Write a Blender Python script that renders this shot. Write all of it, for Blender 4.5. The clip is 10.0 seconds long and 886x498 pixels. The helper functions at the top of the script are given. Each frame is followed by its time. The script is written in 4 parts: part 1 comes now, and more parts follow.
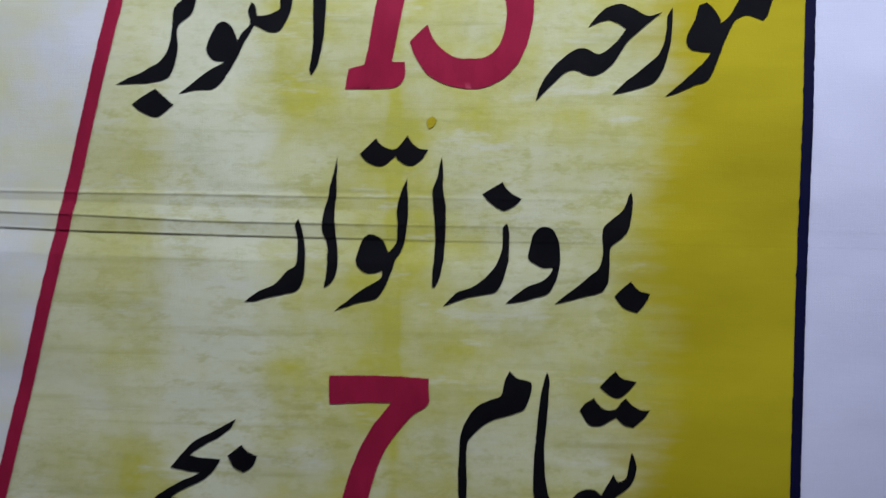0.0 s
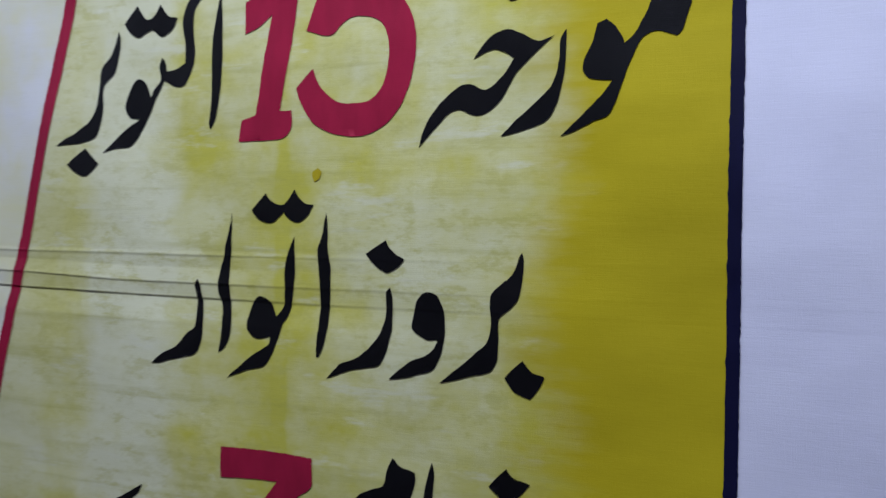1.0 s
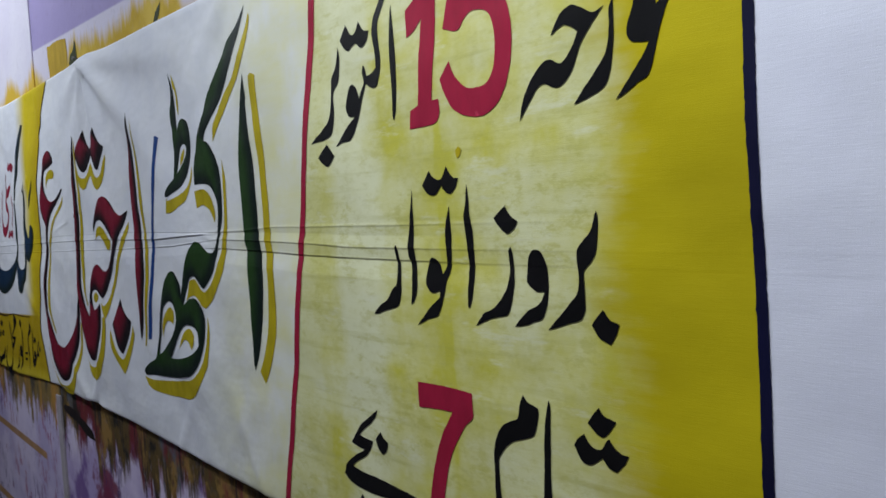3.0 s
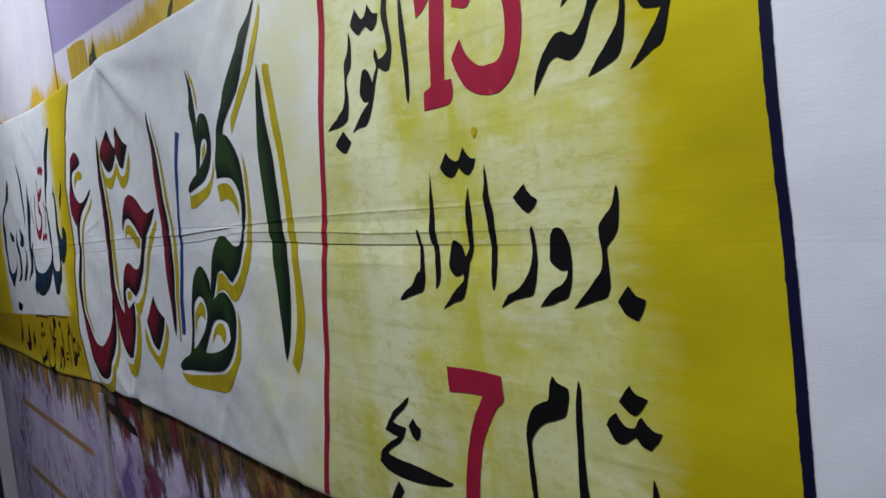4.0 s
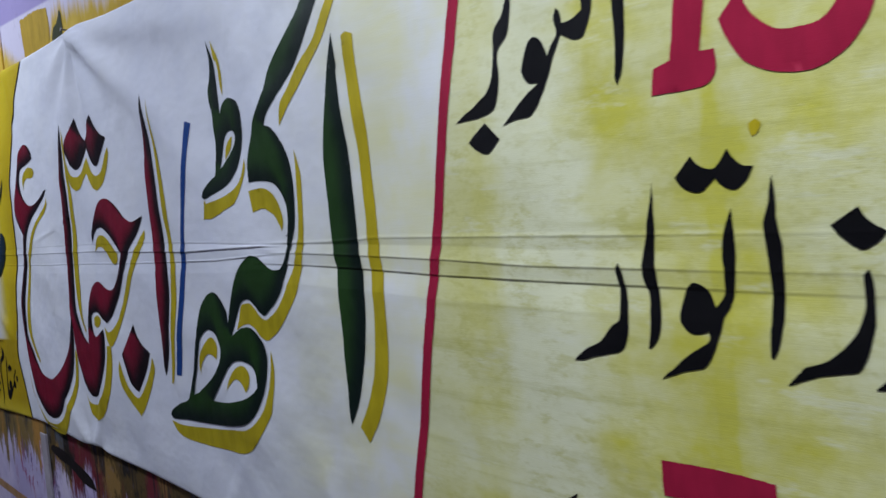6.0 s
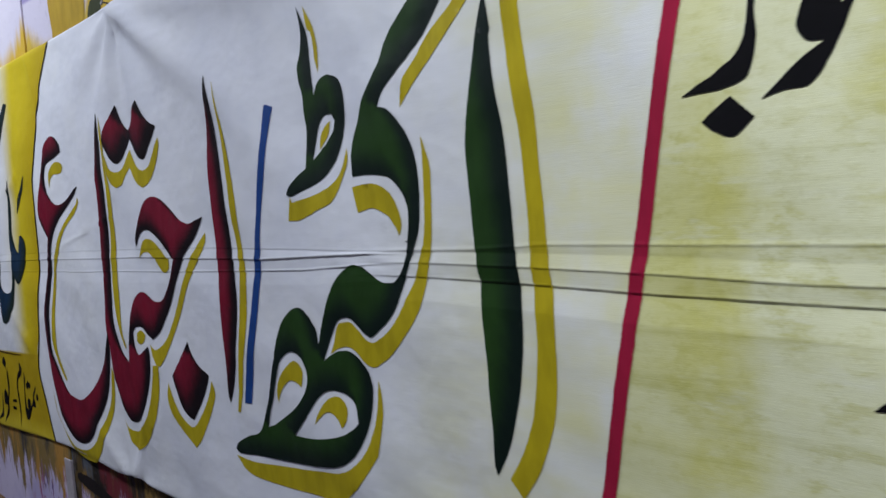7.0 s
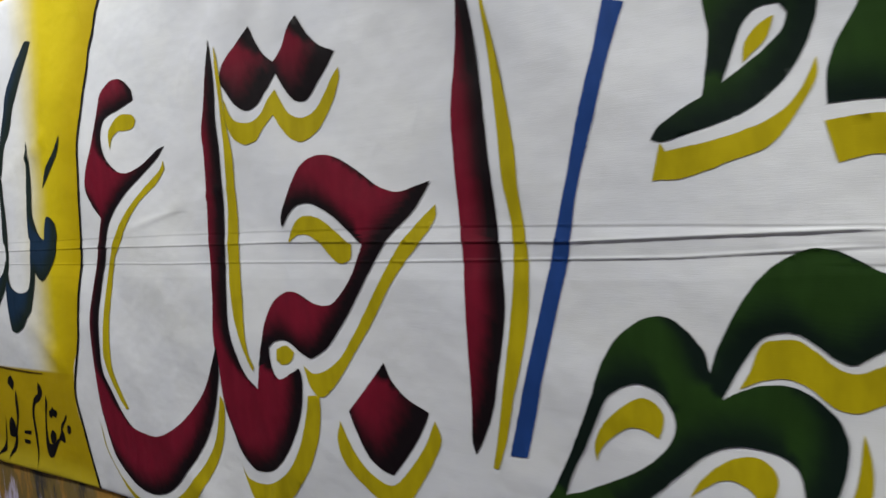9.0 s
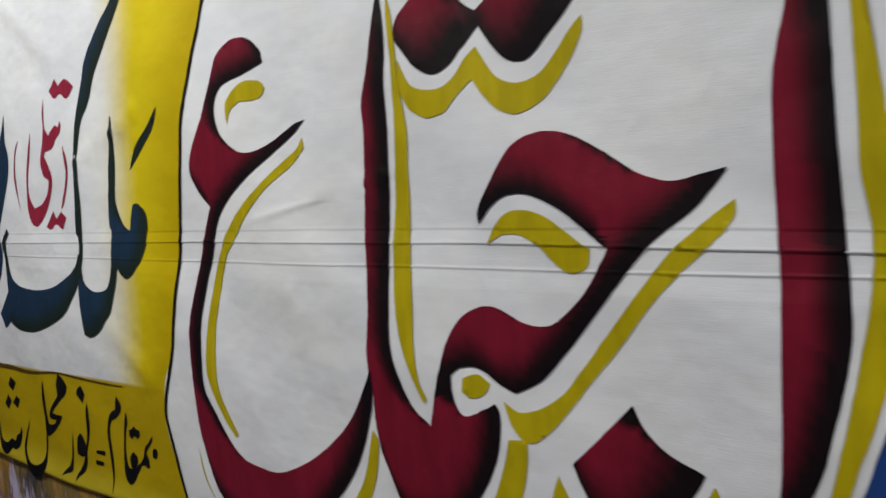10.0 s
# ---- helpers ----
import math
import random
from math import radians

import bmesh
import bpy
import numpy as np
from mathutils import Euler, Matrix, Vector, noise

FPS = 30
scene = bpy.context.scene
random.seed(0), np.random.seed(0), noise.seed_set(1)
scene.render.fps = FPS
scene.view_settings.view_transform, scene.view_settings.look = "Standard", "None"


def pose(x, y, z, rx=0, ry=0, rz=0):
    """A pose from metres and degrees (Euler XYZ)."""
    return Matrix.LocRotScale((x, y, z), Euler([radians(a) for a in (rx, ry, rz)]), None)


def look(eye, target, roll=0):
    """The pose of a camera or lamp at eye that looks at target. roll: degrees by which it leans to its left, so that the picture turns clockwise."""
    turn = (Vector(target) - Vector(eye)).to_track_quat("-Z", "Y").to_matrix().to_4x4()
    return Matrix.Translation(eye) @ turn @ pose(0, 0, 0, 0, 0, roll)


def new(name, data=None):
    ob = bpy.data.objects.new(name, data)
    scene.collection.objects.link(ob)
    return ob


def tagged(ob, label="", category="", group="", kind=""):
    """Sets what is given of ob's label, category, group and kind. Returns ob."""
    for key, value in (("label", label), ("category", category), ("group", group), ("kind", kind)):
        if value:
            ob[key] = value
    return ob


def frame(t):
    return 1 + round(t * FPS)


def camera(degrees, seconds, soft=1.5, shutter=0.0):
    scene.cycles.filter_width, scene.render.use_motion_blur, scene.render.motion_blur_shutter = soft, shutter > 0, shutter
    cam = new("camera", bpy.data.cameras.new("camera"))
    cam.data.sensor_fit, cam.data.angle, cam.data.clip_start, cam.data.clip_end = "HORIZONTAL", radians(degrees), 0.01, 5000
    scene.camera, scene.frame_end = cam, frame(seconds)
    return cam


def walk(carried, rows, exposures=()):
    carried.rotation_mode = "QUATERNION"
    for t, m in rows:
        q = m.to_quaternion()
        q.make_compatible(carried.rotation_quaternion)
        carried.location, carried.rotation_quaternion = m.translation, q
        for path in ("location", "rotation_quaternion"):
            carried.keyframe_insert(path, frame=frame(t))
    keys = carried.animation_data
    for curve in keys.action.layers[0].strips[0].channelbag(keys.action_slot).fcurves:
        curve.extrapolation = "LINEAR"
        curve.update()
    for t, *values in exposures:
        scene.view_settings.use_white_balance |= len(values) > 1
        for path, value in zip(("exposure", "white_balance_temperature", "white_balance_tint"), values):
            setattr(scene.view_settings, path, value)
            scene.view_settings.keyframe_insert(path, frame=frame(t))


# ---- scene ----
import mathutils
cam = camera(50.1, 10.0, soft=1.5, shutter=0.3)
PATH = [
    (0, (0.311, -1.174, 1.613), (0.199, 0.82, 1.51), 0.8),
    (0.5, (0.527, -1.013, 1.632), (0.128, 0.946, 1.575), 1.0),
    (1, (0.807, -0.906, 1.632), (-0.035, 0.908, 1.624), 1.0),
    (1.2, (0.862, -0.914, 1.656), (-0.114, 0.824, 1.603), 0.45),
    (1.5, (0.929, -0.9, 1.689), (-0.236, 0.723, 1.608), -0.4),
    (2, (0.996, -0.896, 1.67), (-0.282, 0.642, 1.634), -1.2),
    (2.5, (1.135, -0.81, 1.66), (-0.376, 0.5, 1.619), -1.2),
    (3, (1.225, -0.744, 1.648), (-0.401, 0.415, 1.544), -3.5),
    (4.5, (1.204, -0.709, 1.659), (-0.465, 0.385, 1.512), -7.0),
    (5, (1.081, -0.697, 1.677), (-0.575, 0.418, 1.548), -5.8),
    (5.5, (0.899, -0.717, 1.684), (-0.691, 0.487, 1.543), -4.9),
    (5.7, (0.816, -0.738, 1.681), (-0.753, 0.495, 1.542), -4.9),
    (7, (0.358, -0.734, 1.691), (-1.18, 0.538, 1.555), -4.7),
    (7.5, (0.171, -0.729, 1.689), (-1.331, 0.584, 1.545), -3.7),
    (8, (-0.051, -0.756, 1.703), (-1.471, 0.642, 1.54), -3.7),
    (8.5, (-0.242, -0.803, 1.688), (-1.632, 0.627, 1.527), -4.5),
    (9, (-0.39, -0.792, 1.681), (-1.789, 0.627, 1.514), -4.4),
    (9.5, (-0.587, -0.756, 1.692), (-1.992, 0.657, 1.52), -4.2),
    (10, (-0.78, -0.765, 1.689), (-2.186, 0.646, 1.503), -3.4),
]
walk(cam, [(t, look(eye, target, roll)) for t, eye, target, roll in PATH],
     [(0.0, -0.07, 5650, 18), (1.0, -0.23, 5550, 18), (1.5, -0.17, 5850, 15), (2.0, -0.11, 6100, 12), (3.0, -0.06, 6250, 6), (4.5, -0.02, 6550, 5), (5.0, -0.02, 6550, 6), (5.5, 0.02, 5750, 12), (7.0, 0.10, 6150, 10), (7.5, 0.24, 6350, 7), (8.0, 0.33, 6700, 4), (8.5, 0.39, 7000, 5), (10.0, 0.43, 7400, 5)])

# ---------------------------------------------------------------- light
world = bpy.data.worlds.new("room_air")
world.use_nodes = True
scene.world = world
world.node_tree.nodes["Background"].inputs[0].default_value = (0.62, 0.66, 0.8, 1)
world.node_tree.nodes["Background"].inputs[1].default_value = 0.05


def unseen_lamp(x, y, z, power):
    """An added, unseen area lamp, shaped like a fluorescent tube along the room."""
    data = bpy.data.lights.new("unseen_light", "AREA")
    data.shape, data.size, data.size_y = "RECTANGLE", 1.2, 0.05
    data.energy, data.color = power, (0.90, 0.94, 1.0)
    ob = new("unseen_light", data)
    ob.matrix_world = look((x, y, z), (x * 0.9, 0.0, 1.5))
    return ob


# Added lamps with no visible source; placed and powered to suit the banner's brightness.
unseen_lamp(0.45, -0.86, 2.86, 26)
unseen_lamp(-2.45, -0.98, 2.84, 18.5)


# ---------------------------------------------------------------- materials
class Nodes:
    """Short hand for building a node material."""

    def __init__(self, name, rough=0.6):
        self.mat = bpy.data.materials.new(name)
        self.mat.use_nodes = True
        self.tree = self.mat.node_tree
        self.bsdf = self.tree.nodes["Principled BSDF"]
        self.bsdf.inputs["Roughness"].default_value = rough
        self.bsdf.inputs["Specular IOR Level"].default_value = 0.15
        self.where = self.tree.nodes.new("ShaderNodeTexCoord").outputs["Object"]
        split = self.tree.nodes.new("ShaderNodeSeparateXYZ")
        self.link(self.where, split.inputs[0])
        self.x, self.y, self.z = split.outputs

    def link(self, a, b):
        self.tree.links.new(a, b)

    def put(self, socket, value):
        if isinstance(value, bpy.types.NodeSocket):
            self.link(value, socket)
        elif isinstance(value, tuple) and len(value) == 3 and socket.type == "RGBA":
            socket.default_value = (*value, 1)
        else:
            socket.default_value = value

    def math(self, op, a, b=0.0, clamp=False):
        n = self.tree.nodes.new("ShaderNodeMath")
        n.operation, n.use_clamp = op, clamp
        self.put(n.inputs[0], a), self.put(n.inputs[1], b)
        return n.outputs[0]

    def ramp(self, value, low, high, a=0.0, b=1.0):
        n = self.tree.nodes.new("ShaderNodeMapRange")
        n.interpolation_type = "SMOOTHSTEP"
        for socket, v in zip(n.inputs, (value, low, high, a, b)):
            self.put(socket, v)
        return n.outputs[0]

    def noise(self, scale, stretch=(1, 1, 1), detail=4.0, rough=0.55, shift=(0, 0, 0)):
        m = self.tree.nodes.new("ShaderNodeMapping")
        self.link(self.where, m.inputs[0])
        m.inputs["Scale"].default_value, m.inputs["Location"].default_value = stretch, shift
        n = self.tree.nodes.new("ShaderNodeTexNoise")
        self.link(m.outputs[0], n.inputs["Vector"])
        n.inputs["Scale"].default_value, n.inputs["Detail"].default_value, n.inputs["Roughness"].default_value = scale, detail, rough
        return n.outputs["Fac"]

    def mix(self, fac, a, b, how="MIX"):
        n = self.tree.nodes.new("ShaderNodeMix")
        n.data_type, n.blend_type = "RGBA", how
        self.put(n.inputs[0], fac), self.put(n.inputs[6], a), self.put(n.inputs[7], b)
        return n.outputs[2]

    def curve(self, value, low, high, ys):
        """A smooth function of value from low to high through evenly spaced heights."""
        at = self.ramp(value, low, high)
        at.node.interpolation_type = "LINEAR"
        n = self.tree.nodes.new("ShaderNodeFloatCurve")
        least, most = min(ys), max(ys)
        points = n.mapping.curves[0].points
        for k, y in enumerate(ys):
            p = (k / (len(ys) - 1), (y - least) / (most - least))
            if k in (0, len(ys) - 1):
                points[0 if k == 0 else -1].location = p
            else:
                points.new(*p)
        n.mapping.update()
        self.link(at, n.inputs["Value"])
        return self.math("ADD", self.math("MULTIPLY", n.outputs[0], most - least), least)

    def attribute(self, name):
        n = self.tree.nodes.new("ShaderNodeAttribute")
        n.attribute_name = name
        return n.outputs["Fac"]

    def finish(self, color, height=None, bump=0.2, distance=0.001):
        self.put(self.bsdf.inputs["Base Color"], color)
        if height is not None:
            n = self.tree.nodes.new("ShaderNodeBump")
            n.inputs["Strength"].default_value, n.inputs["Distance"].default_value = bump, distance
            self.link(height, n.inputs["Height"])
            self.link(n.outputs[0], self.bsdf.inputs["Normal"])
        return self.mat


def cloth_weave(n):
    """Fine cotton weave with slightly uneven threads."""
    a, b = n.noise(900, (0.06, 1, 1), 2), n.noise(900, (1, 1, 0.06), 2)
    rumple = n.noise(6.5, (1, 1, 1.3), 3, 0.5, (2, 0, 5))
    pucker = n.math("ABSOLUTE", n.math("SUBTRACT", n.noise(4.2, (1.4, 1, 0.8), 3, 0.5, (7, 0, 1)), 0.5))
    loose = n.math("ADD", n.math("MULTIPLY", rumple, 55.0), n.math("MULTIPLY", pucker, -50.0))
    loose = n.math("MULTIPLY", loose, n.ramp(n.x, -0.25, -0.55, 0.3, 1.0))
    return n.math("ADD", n.math("ADD", a, b), loose)


def banner_cloth():
    n = Nodes("painted_cotton", 0.72)
    x, z = n.x, n.z
    soft, fine = n.noise(2.2, detail=3), n.noise(60, detail=5)
    streak = n.noise(9, (0.22, 1, 1.0), 5, 0.6)
    thread = n.noise(55, (0.05, 1, 1), 3, 0.6, (3, 0, 1))
    blot = n.noise(5.5, (1, 1, 0.8), 4, 0.6, (7, 0, 2))
    white = n.mix(n.ramp(soft, 0.35, 0.7), (0.74, 0.75, 0.80), (0.80, 0.81, 0.84))
    white = n.mix(n.ramp(thread, 0.45, 0.75, 0, 0.10), white, (0.62, 0.63, 0.68))
    white = n.mix(n.ramp(blot, 0.42, 0.64, 0, 0.55), white, (0.68, 0.70, 0.77))
    white = n.mix(n.ramp(n.noise(3.4, (0.8, 1, 1.2), 5, 0.65, (1, 0, 8)), 0.50, 0.68, 0, 0.3), white, (0.77, 0.77, 0.74))
    # date panel: thin yellow wash, brushed dry over the white, and a solid band beside the navy border
    red_x = n.math("ADD", n.math("MULTIPLY", n.math("SUBTRACT", z, 1.575), 0.245), -0.238)
    off = n.math("SUBTRACT", x, red_x)
    inside = n.ramp(off, -0.004, 0.004)
    spill = n.math("MULTIPLY", n.ramp(off, -0.52, -0.08, 0, 1.0), n.ramp(blot, 0.34, 0.58, 0.4, 1))
    wash = n.math("ADD", n.math("MULTIPLY", n.ramp(streak, 0.30, 0.72), 0.45), n.math("MULTIPLY", n.ramp(blot, 0.35, 0.72), 0.75))
    bare = n.math("MULTIPLY", n.ramp(n.math("ABSOLUTE", n.math("ADD", x, 0.050)), 0.02, 0.10, 0.75, 0), n.ramp(soft, 0.3, 0.6, 0.5, 1))
    tide = n.math("MULTIPLY", n.ramp(n.math("ABSOLUTE", n.math("SUBTRACT", x, 0.183)), 0.002, 0.014, 0.30, 0), n.ramp(blot, 0.35, 0.6))
    wash = n.math("SUBTRACT", n.math("ADD", n.math("ADD", wash, 0.12), tide), bare, True)
    grain = n.noise(26, (0.7, 1, 1.2), 6, 0.7, (5, 0, 9))
    wash = n.math("ADD", wash, n.math("MULTIPLY", n.math("SUBTRACT", grain, 0.5), 0.8), True)
    wash = n.math("MULTIPLY", wash, n.ramp(off, 0.0, 0.16, 0.45, 1.0))
    pale = n.mix(wash, (0.72, 0.72, 0.46), (0.55, 0.52, 0.07))
    pale = n.mix(n.math("MULTIPLY", n.ramp(n.noise(70, (0.55, 1, 1.1), 5, 0.75, (2, 0, 2)), 0.46, 0.70, 0, 0.42), n.ramp(n.noise(4, (0.6, 1, 1.3), 3, 0.6, (3, 0, 7)), 0.38, 0.62, 0.15, 1)), pale, (0.42, 0.40, 0.07))
    scumble = n.math("MULTIPLY", n.ramp(n.noise(38, (0.5, 1, 1.2), 4, 0.7, (8, 0, 3)), 0.50, 0.64), n.ramp(n.noise(3.2, (1, 1, 1.2), 3, 0.6, (9, 0, 2)), 0.40, 0.60, 0.1, 0.55))
    pale = n.mix(scumble, pale, (0.47, 0.45, 0.09))
    pale = n.mix(n.ramp(n.noise(24, (0.35, 1, 1.4), 4, 0.65, (4, 0, 6)), 0.56, 0.70, 0, 0.5), pale, (0.74, 0.74, 0.56))
    pale = n.mix(n.ramp(thread, 0.5, 0.8, 0, 0.45), pale, (0.40, 0.39, 0.08))
    edge = n.math("ADD", x, n.math("MULTIPLY", n.math("SUBTRACT", n.noise(5, (0.6, 1, 1.2), 6, 0.65, (1, 0, 5)), 0.5), 0.17))
    edge = n.math("ADD", edge, n.math("MULTIPLY", n.math("SUBTRACT", n.noise(70, (0.08, 1, 1), 3), 0.5), 0.08))
    solid = n.mix(n.ramp(streak, 0.3, 0.75), (0.46, 0.375, 0.003), (0.55, 0.45, 0.005))
    solid = n.mix(n.ramp(n.noise(3.0, (1.6, 1, 0.7), 2, 0.5, (4, 1, 1)), 0.5, 0.8, 0, 0.3), solid, (0.37, 0.29, 0.003))
    yellow = n.mix(n.ramp(edge, 0.435, 0.545), pale, solid)
    color = n.mix(n.math("MULTIPLY", spill, n.ramp(streak, 0.25, 0.7, 0.3, 1)), white, (0.71, 0.69, 0.36))
    color = n.mix(inside, color, yellow)
    margin = n.ramp(x, 0.682, 0.686)
    color = n.mix(margin, color, n.mix(n.ramp(soft, 0.3, 0.7), (0.74, 0.74, 0.84), (0.79, 0.79, 0.86)))
    # name panel at the other end: white middle, airbrushed yellow edge, yellow strip below
    border = n.curve(z, 1.08, 2.10, (-2.150, -2.195, -2.222, -2.172, -2.146, -2.120, -2.088, -2.038, -1.975, -1.876))
    left = n.ramp(n.math("SUBTRACT", border, x), -0.003, 0.003)
    inner = n.math("ADD", n.math("SUBTRACT", x, n.math("MULTIPLY", n.math("SUBTRACT", z, 1.6), 0.12)), n.math("MULTIPLY", n.math("SUBTRACT", n.noise(5, (1, 1, 0.4), 3), 0.5), 0.14))
    haze = n.ramp(inner, -2.43, -2.24)
    strip_z = n.math("ADD", n.math("MULTIPLY", n.math("ADD", x, 2.4), 0.045), 1.327)
    strip = n.math("MULTIPLY", n.ramp(n.math("SUBTRACT", strip_z, z), -0.003, 0.004), 1.0)
    far = n.ramp(x, -3.50, -3.62)
    panel_y = n.mix(n.ramp(n.math("SUBTRACT", border, x), 0.0, 0.16), (0.50, 0.36, 0.005), (0.64, 0.50, 0.012))
    panel = n.mix(n.math("MAXIMUM", haze, far), white, panel_y)
    low = n.mix(n.ramp(z, 1.10, 1.16), (0.64, 0.50, 0.03), (0.45, 0.315, 0.006))
    panel = n.mix(strip, panel, low)
    color = n.mix(left, color, panel)
    paint = n.math("MAXIMUM", n.math("MULTIPLY", inside, n.math("SUBTRACT", 1.0, margin)), left)
    n.put(n.bsdf.inputs["Roughness"], n.ramp(paint, 0, 1, 0.85, 0.62))
    return n.finish(color, n.math("ADD", cloth_weave(n), n.math("MULTIPLY", thread, 1.5)), 0.25, 0.0006)


def paint(name, light, dark, rough=0.55, soft=0.0):
    """Sign paint; with soft, airbrushed from a light tone into a dark one."""
    n = Nodes(name, rough)
    brush = n.noise(40, (1, 1, 0.35), 4)
    base = n.mix(n.ramp(brush, 0.3, 0.7), light, tuple(0.8 * c for c in light))
    if soft:
        base = n.mix(n.attribute("airbrush"), base, dark)
    else:
        base = n.mix(n.ramp(n.noise(11, detail=5), 0.45, 0.8, 0, 0.6), base, dark)
    return n.finish(base, n.math("ADD", cloth_weave(n), brush), 0.2, 0.0005)


def stained_wall():
    """Lilac wall of a sign painter: a white band, yellow overspray above the banner, drips and blots below it."""
    n = Nodes("stained_wall_paint", 0.75)
    x, z = n.x, n.z
    soft, mid, fine = n.noise(1.6, detail=4), n.noise(6, detail=5, shift=(3, 0, 1)), n.noise(40, detail=6)
    lilac = n.mix(n.ramp(soft, 0.3, 0.7), (0.33, 0.28, 0.52), (0.40, 0.34, 0.58))
    band_z = n.math("ADD", n.math("MULTIPLY", n.math("ADD", x, 2.08), -0.030), 2.212)
    upper = n.mix(n.ramp(n.math("SUBTRACT", band_z, z), -0.004, 0.004), lilac, (0.66, 0.62, 0.74))
    # dry brush ends and overspray along the banner's upper edge
    spike = n.math("MULTIPLY", n.noise(16, (1, 1, 0.10), 4, 0.7, (2, 0, 0)), n.ramp(n.noise(2.6, (1, 1, 0.1), 2, 0.5, (6, 0, 0)), 0.36, 0.62, 0.25, 1.3))
    spray = n.math("ADD", n.math("SUBTRACT", z, 2.095), n.math("MULTIPLY", spike, -0.125))
    upper = n.mix(n.ramp(spray, 0.004, -0.055), upper, n.mix(n.ramp(mid, 0.35, 0.7), (0.52, 0.34, 0.02), (0.66, 0.47, 0.07)))
    # pale lilac, rubbed and scribbled over, with runs of brown, ochre and red from the work above
    lower = n.mix(n.ramp(n.noise(3.2, (0.8, 1, 1.1), 4, 0.6, (9, 0, 4)), 0.40, 0.62), (0.66, 0.58, 0.77), (0.42, 0.34, 0.58))
    lower = n.mix(n.ramp(n.noise(3.6, (1, 1, 0.7), 4, 0.6, (5, 0, 7)), 0.54, 0.66), lower, (0.70, 0.64, 0.76))
    lower = n.mix(n.ramp(n.noise(4.4, (0.9, 1, 0.8), 5, 0.6, (3, 0, 9)), 0.52, 0.62, 0, 0.85), lower, (0.15, 0.07, 0.27))
    lower = n.mix(n.ramp(n.noise(3.6, (0.8, 1, 0.9), 5, 0.65, (1, 0, 8)), 0.54, 0.61, 0, 0.9), lower, (0.17, 0.02, 0.045))
    where = n.ramp(n.noise(3.0, (1, 1, 1), 3, 0.5, (4, 0, 11)), 0.42, 0.56)
    scrawl = n.math("MULTIPLY", n.ramp(n.noise(34, (1, 1, 0.42), 4, 0.7, (6, 0, 2)), 0.52, 0.57), where)
    lower = n.mix(n.math("MULTIPLY", scrawl, 0.85), lower, n.mix(n.ramp(soft, 0.45, 0.55), (0.06, 0.03, 0.11), (0.22, 0.02, 0.06)))
    run = n.noise(17, (1, 1, 0.22), 5, 0.7, (0, 0, 3))
    deep = n.ramp(n.noise(2.2, (1, 1, 0.2), 3, 0.5, (1, 0, 3)), 0.35, 0.65, 0.08, 0.25)
    drip = n.math("SUBTRACT", n.math("SUBTRACT", 1.10, z), n.math("MULTIPLY", deep, n.ramp(run, 0.25, 0.72, 0.35, 1.5)))
    tone = n.noise(9, (0.9, 1, 0.7), 6, 0.68, (8, 0, 8))
    brown = n.mix(n.ramp(tone, 0.40, 0.49), (0.022, 0.018, 0.014), (0.10, 0.065, 0.022))
    brown = n.mix(n.ramp(tone, 0.53, 0.61), brown, (0.27, 0.16, 0.045))
    brown = n.mix(n.ramp(n.noise(5, (1, 1, 0.5), 5, 0.65, (2, 0, 5)), 0.52, 0.60), brown, (0.10, 0.11, 0.13))
    brown = n.mix(n.ramp(n.noise(3.6, (1, 1, 0.6), 5, 0.65, (5, 0, 1)), 0.50, 0.59), brown, (0.15, 0.022, 0.03))
    brown = n.mix(n.ramp(n.noise(30, (1, 1, 0.12), 3, 0.6, (3, 0, 1)), 0.56, 0.64, 0, 0.8), brown, (0.02, 0.015, 0.018))
    lower = n.mix(n.ramp(drip, 0.02, -0.045), lower, brown)
    color = n.mix(n.ramp(z, 1.55, 1.60), lower, upper)
    color = n.mix(n.ramp(fine, 0.55, 0.8, 0, 0.25), color, (0.2, 0.17, 0.24))
    return n.finish(color, n.math("ADD", fine, mid), 0.35, 0.004)


def plain(name, color, rough=0.6, vary=0.12, scale=5.0, metal=0.0, bump=0.2):
    n = Nodes(name, rough)
    n.bsdf.inputs["Metallic"].default_value = metal
    big, small = n.noise(scale, detail=4), n.noise(scale * 14, detail=5)
    c = n.mix(n.ramp(big, 0.3, 0.7), color, tuple(v * (1 - vary) for v in color))
    c = n.mix(n.ramp(small, 0.5, 0.8, 0, 0.5), c, tuple(v * (1 - 2 * vary) for v in color))
    return n.finish(c, small, bump, 0.002)


CLOTH = banner_cloth()
INK = paint("black_sign_paint", (0.004, 0.0037, 0.0045), (0.009, 0.008, 0.008), 0.5)
NAVY = paint("navy_sign_paint", (0.005, 0.005, 0.032), (0.004, 0.004, 0.02), 0.6)
CRIMSON = paint("crimson_sign_paint", (0.36, 0.012, 0.045), (0.30, 0.010, 0.035), 0.55)
ROSE = paint("rose_sign_paint", (0.30, 0.02, 0.05), (0.24, 0.015, 0.035), 0.55)
MAROON = paint("maroon_airbrush_paint", (0.20, 0.008, 0.026), (0.006, 0.003, 0.0045), 0.5, 1.0)
GREEN = paint("bottle_green_airbrush_paint", (0.018, 0.052, 0.009), (0.004, 0.011, 0.008), 0.5, 1.0)
TEAL = paint("dark_teal_airbrush_paint", (0.012, 0.035, 0.075), (0.012, 0.022, 0.018), 0.5, 1.0)
MUSTARD = paint("mustard_sign_paint", (0.50, 0.395, 0.009), (0.42, 0.32, 0.008), 0.55)
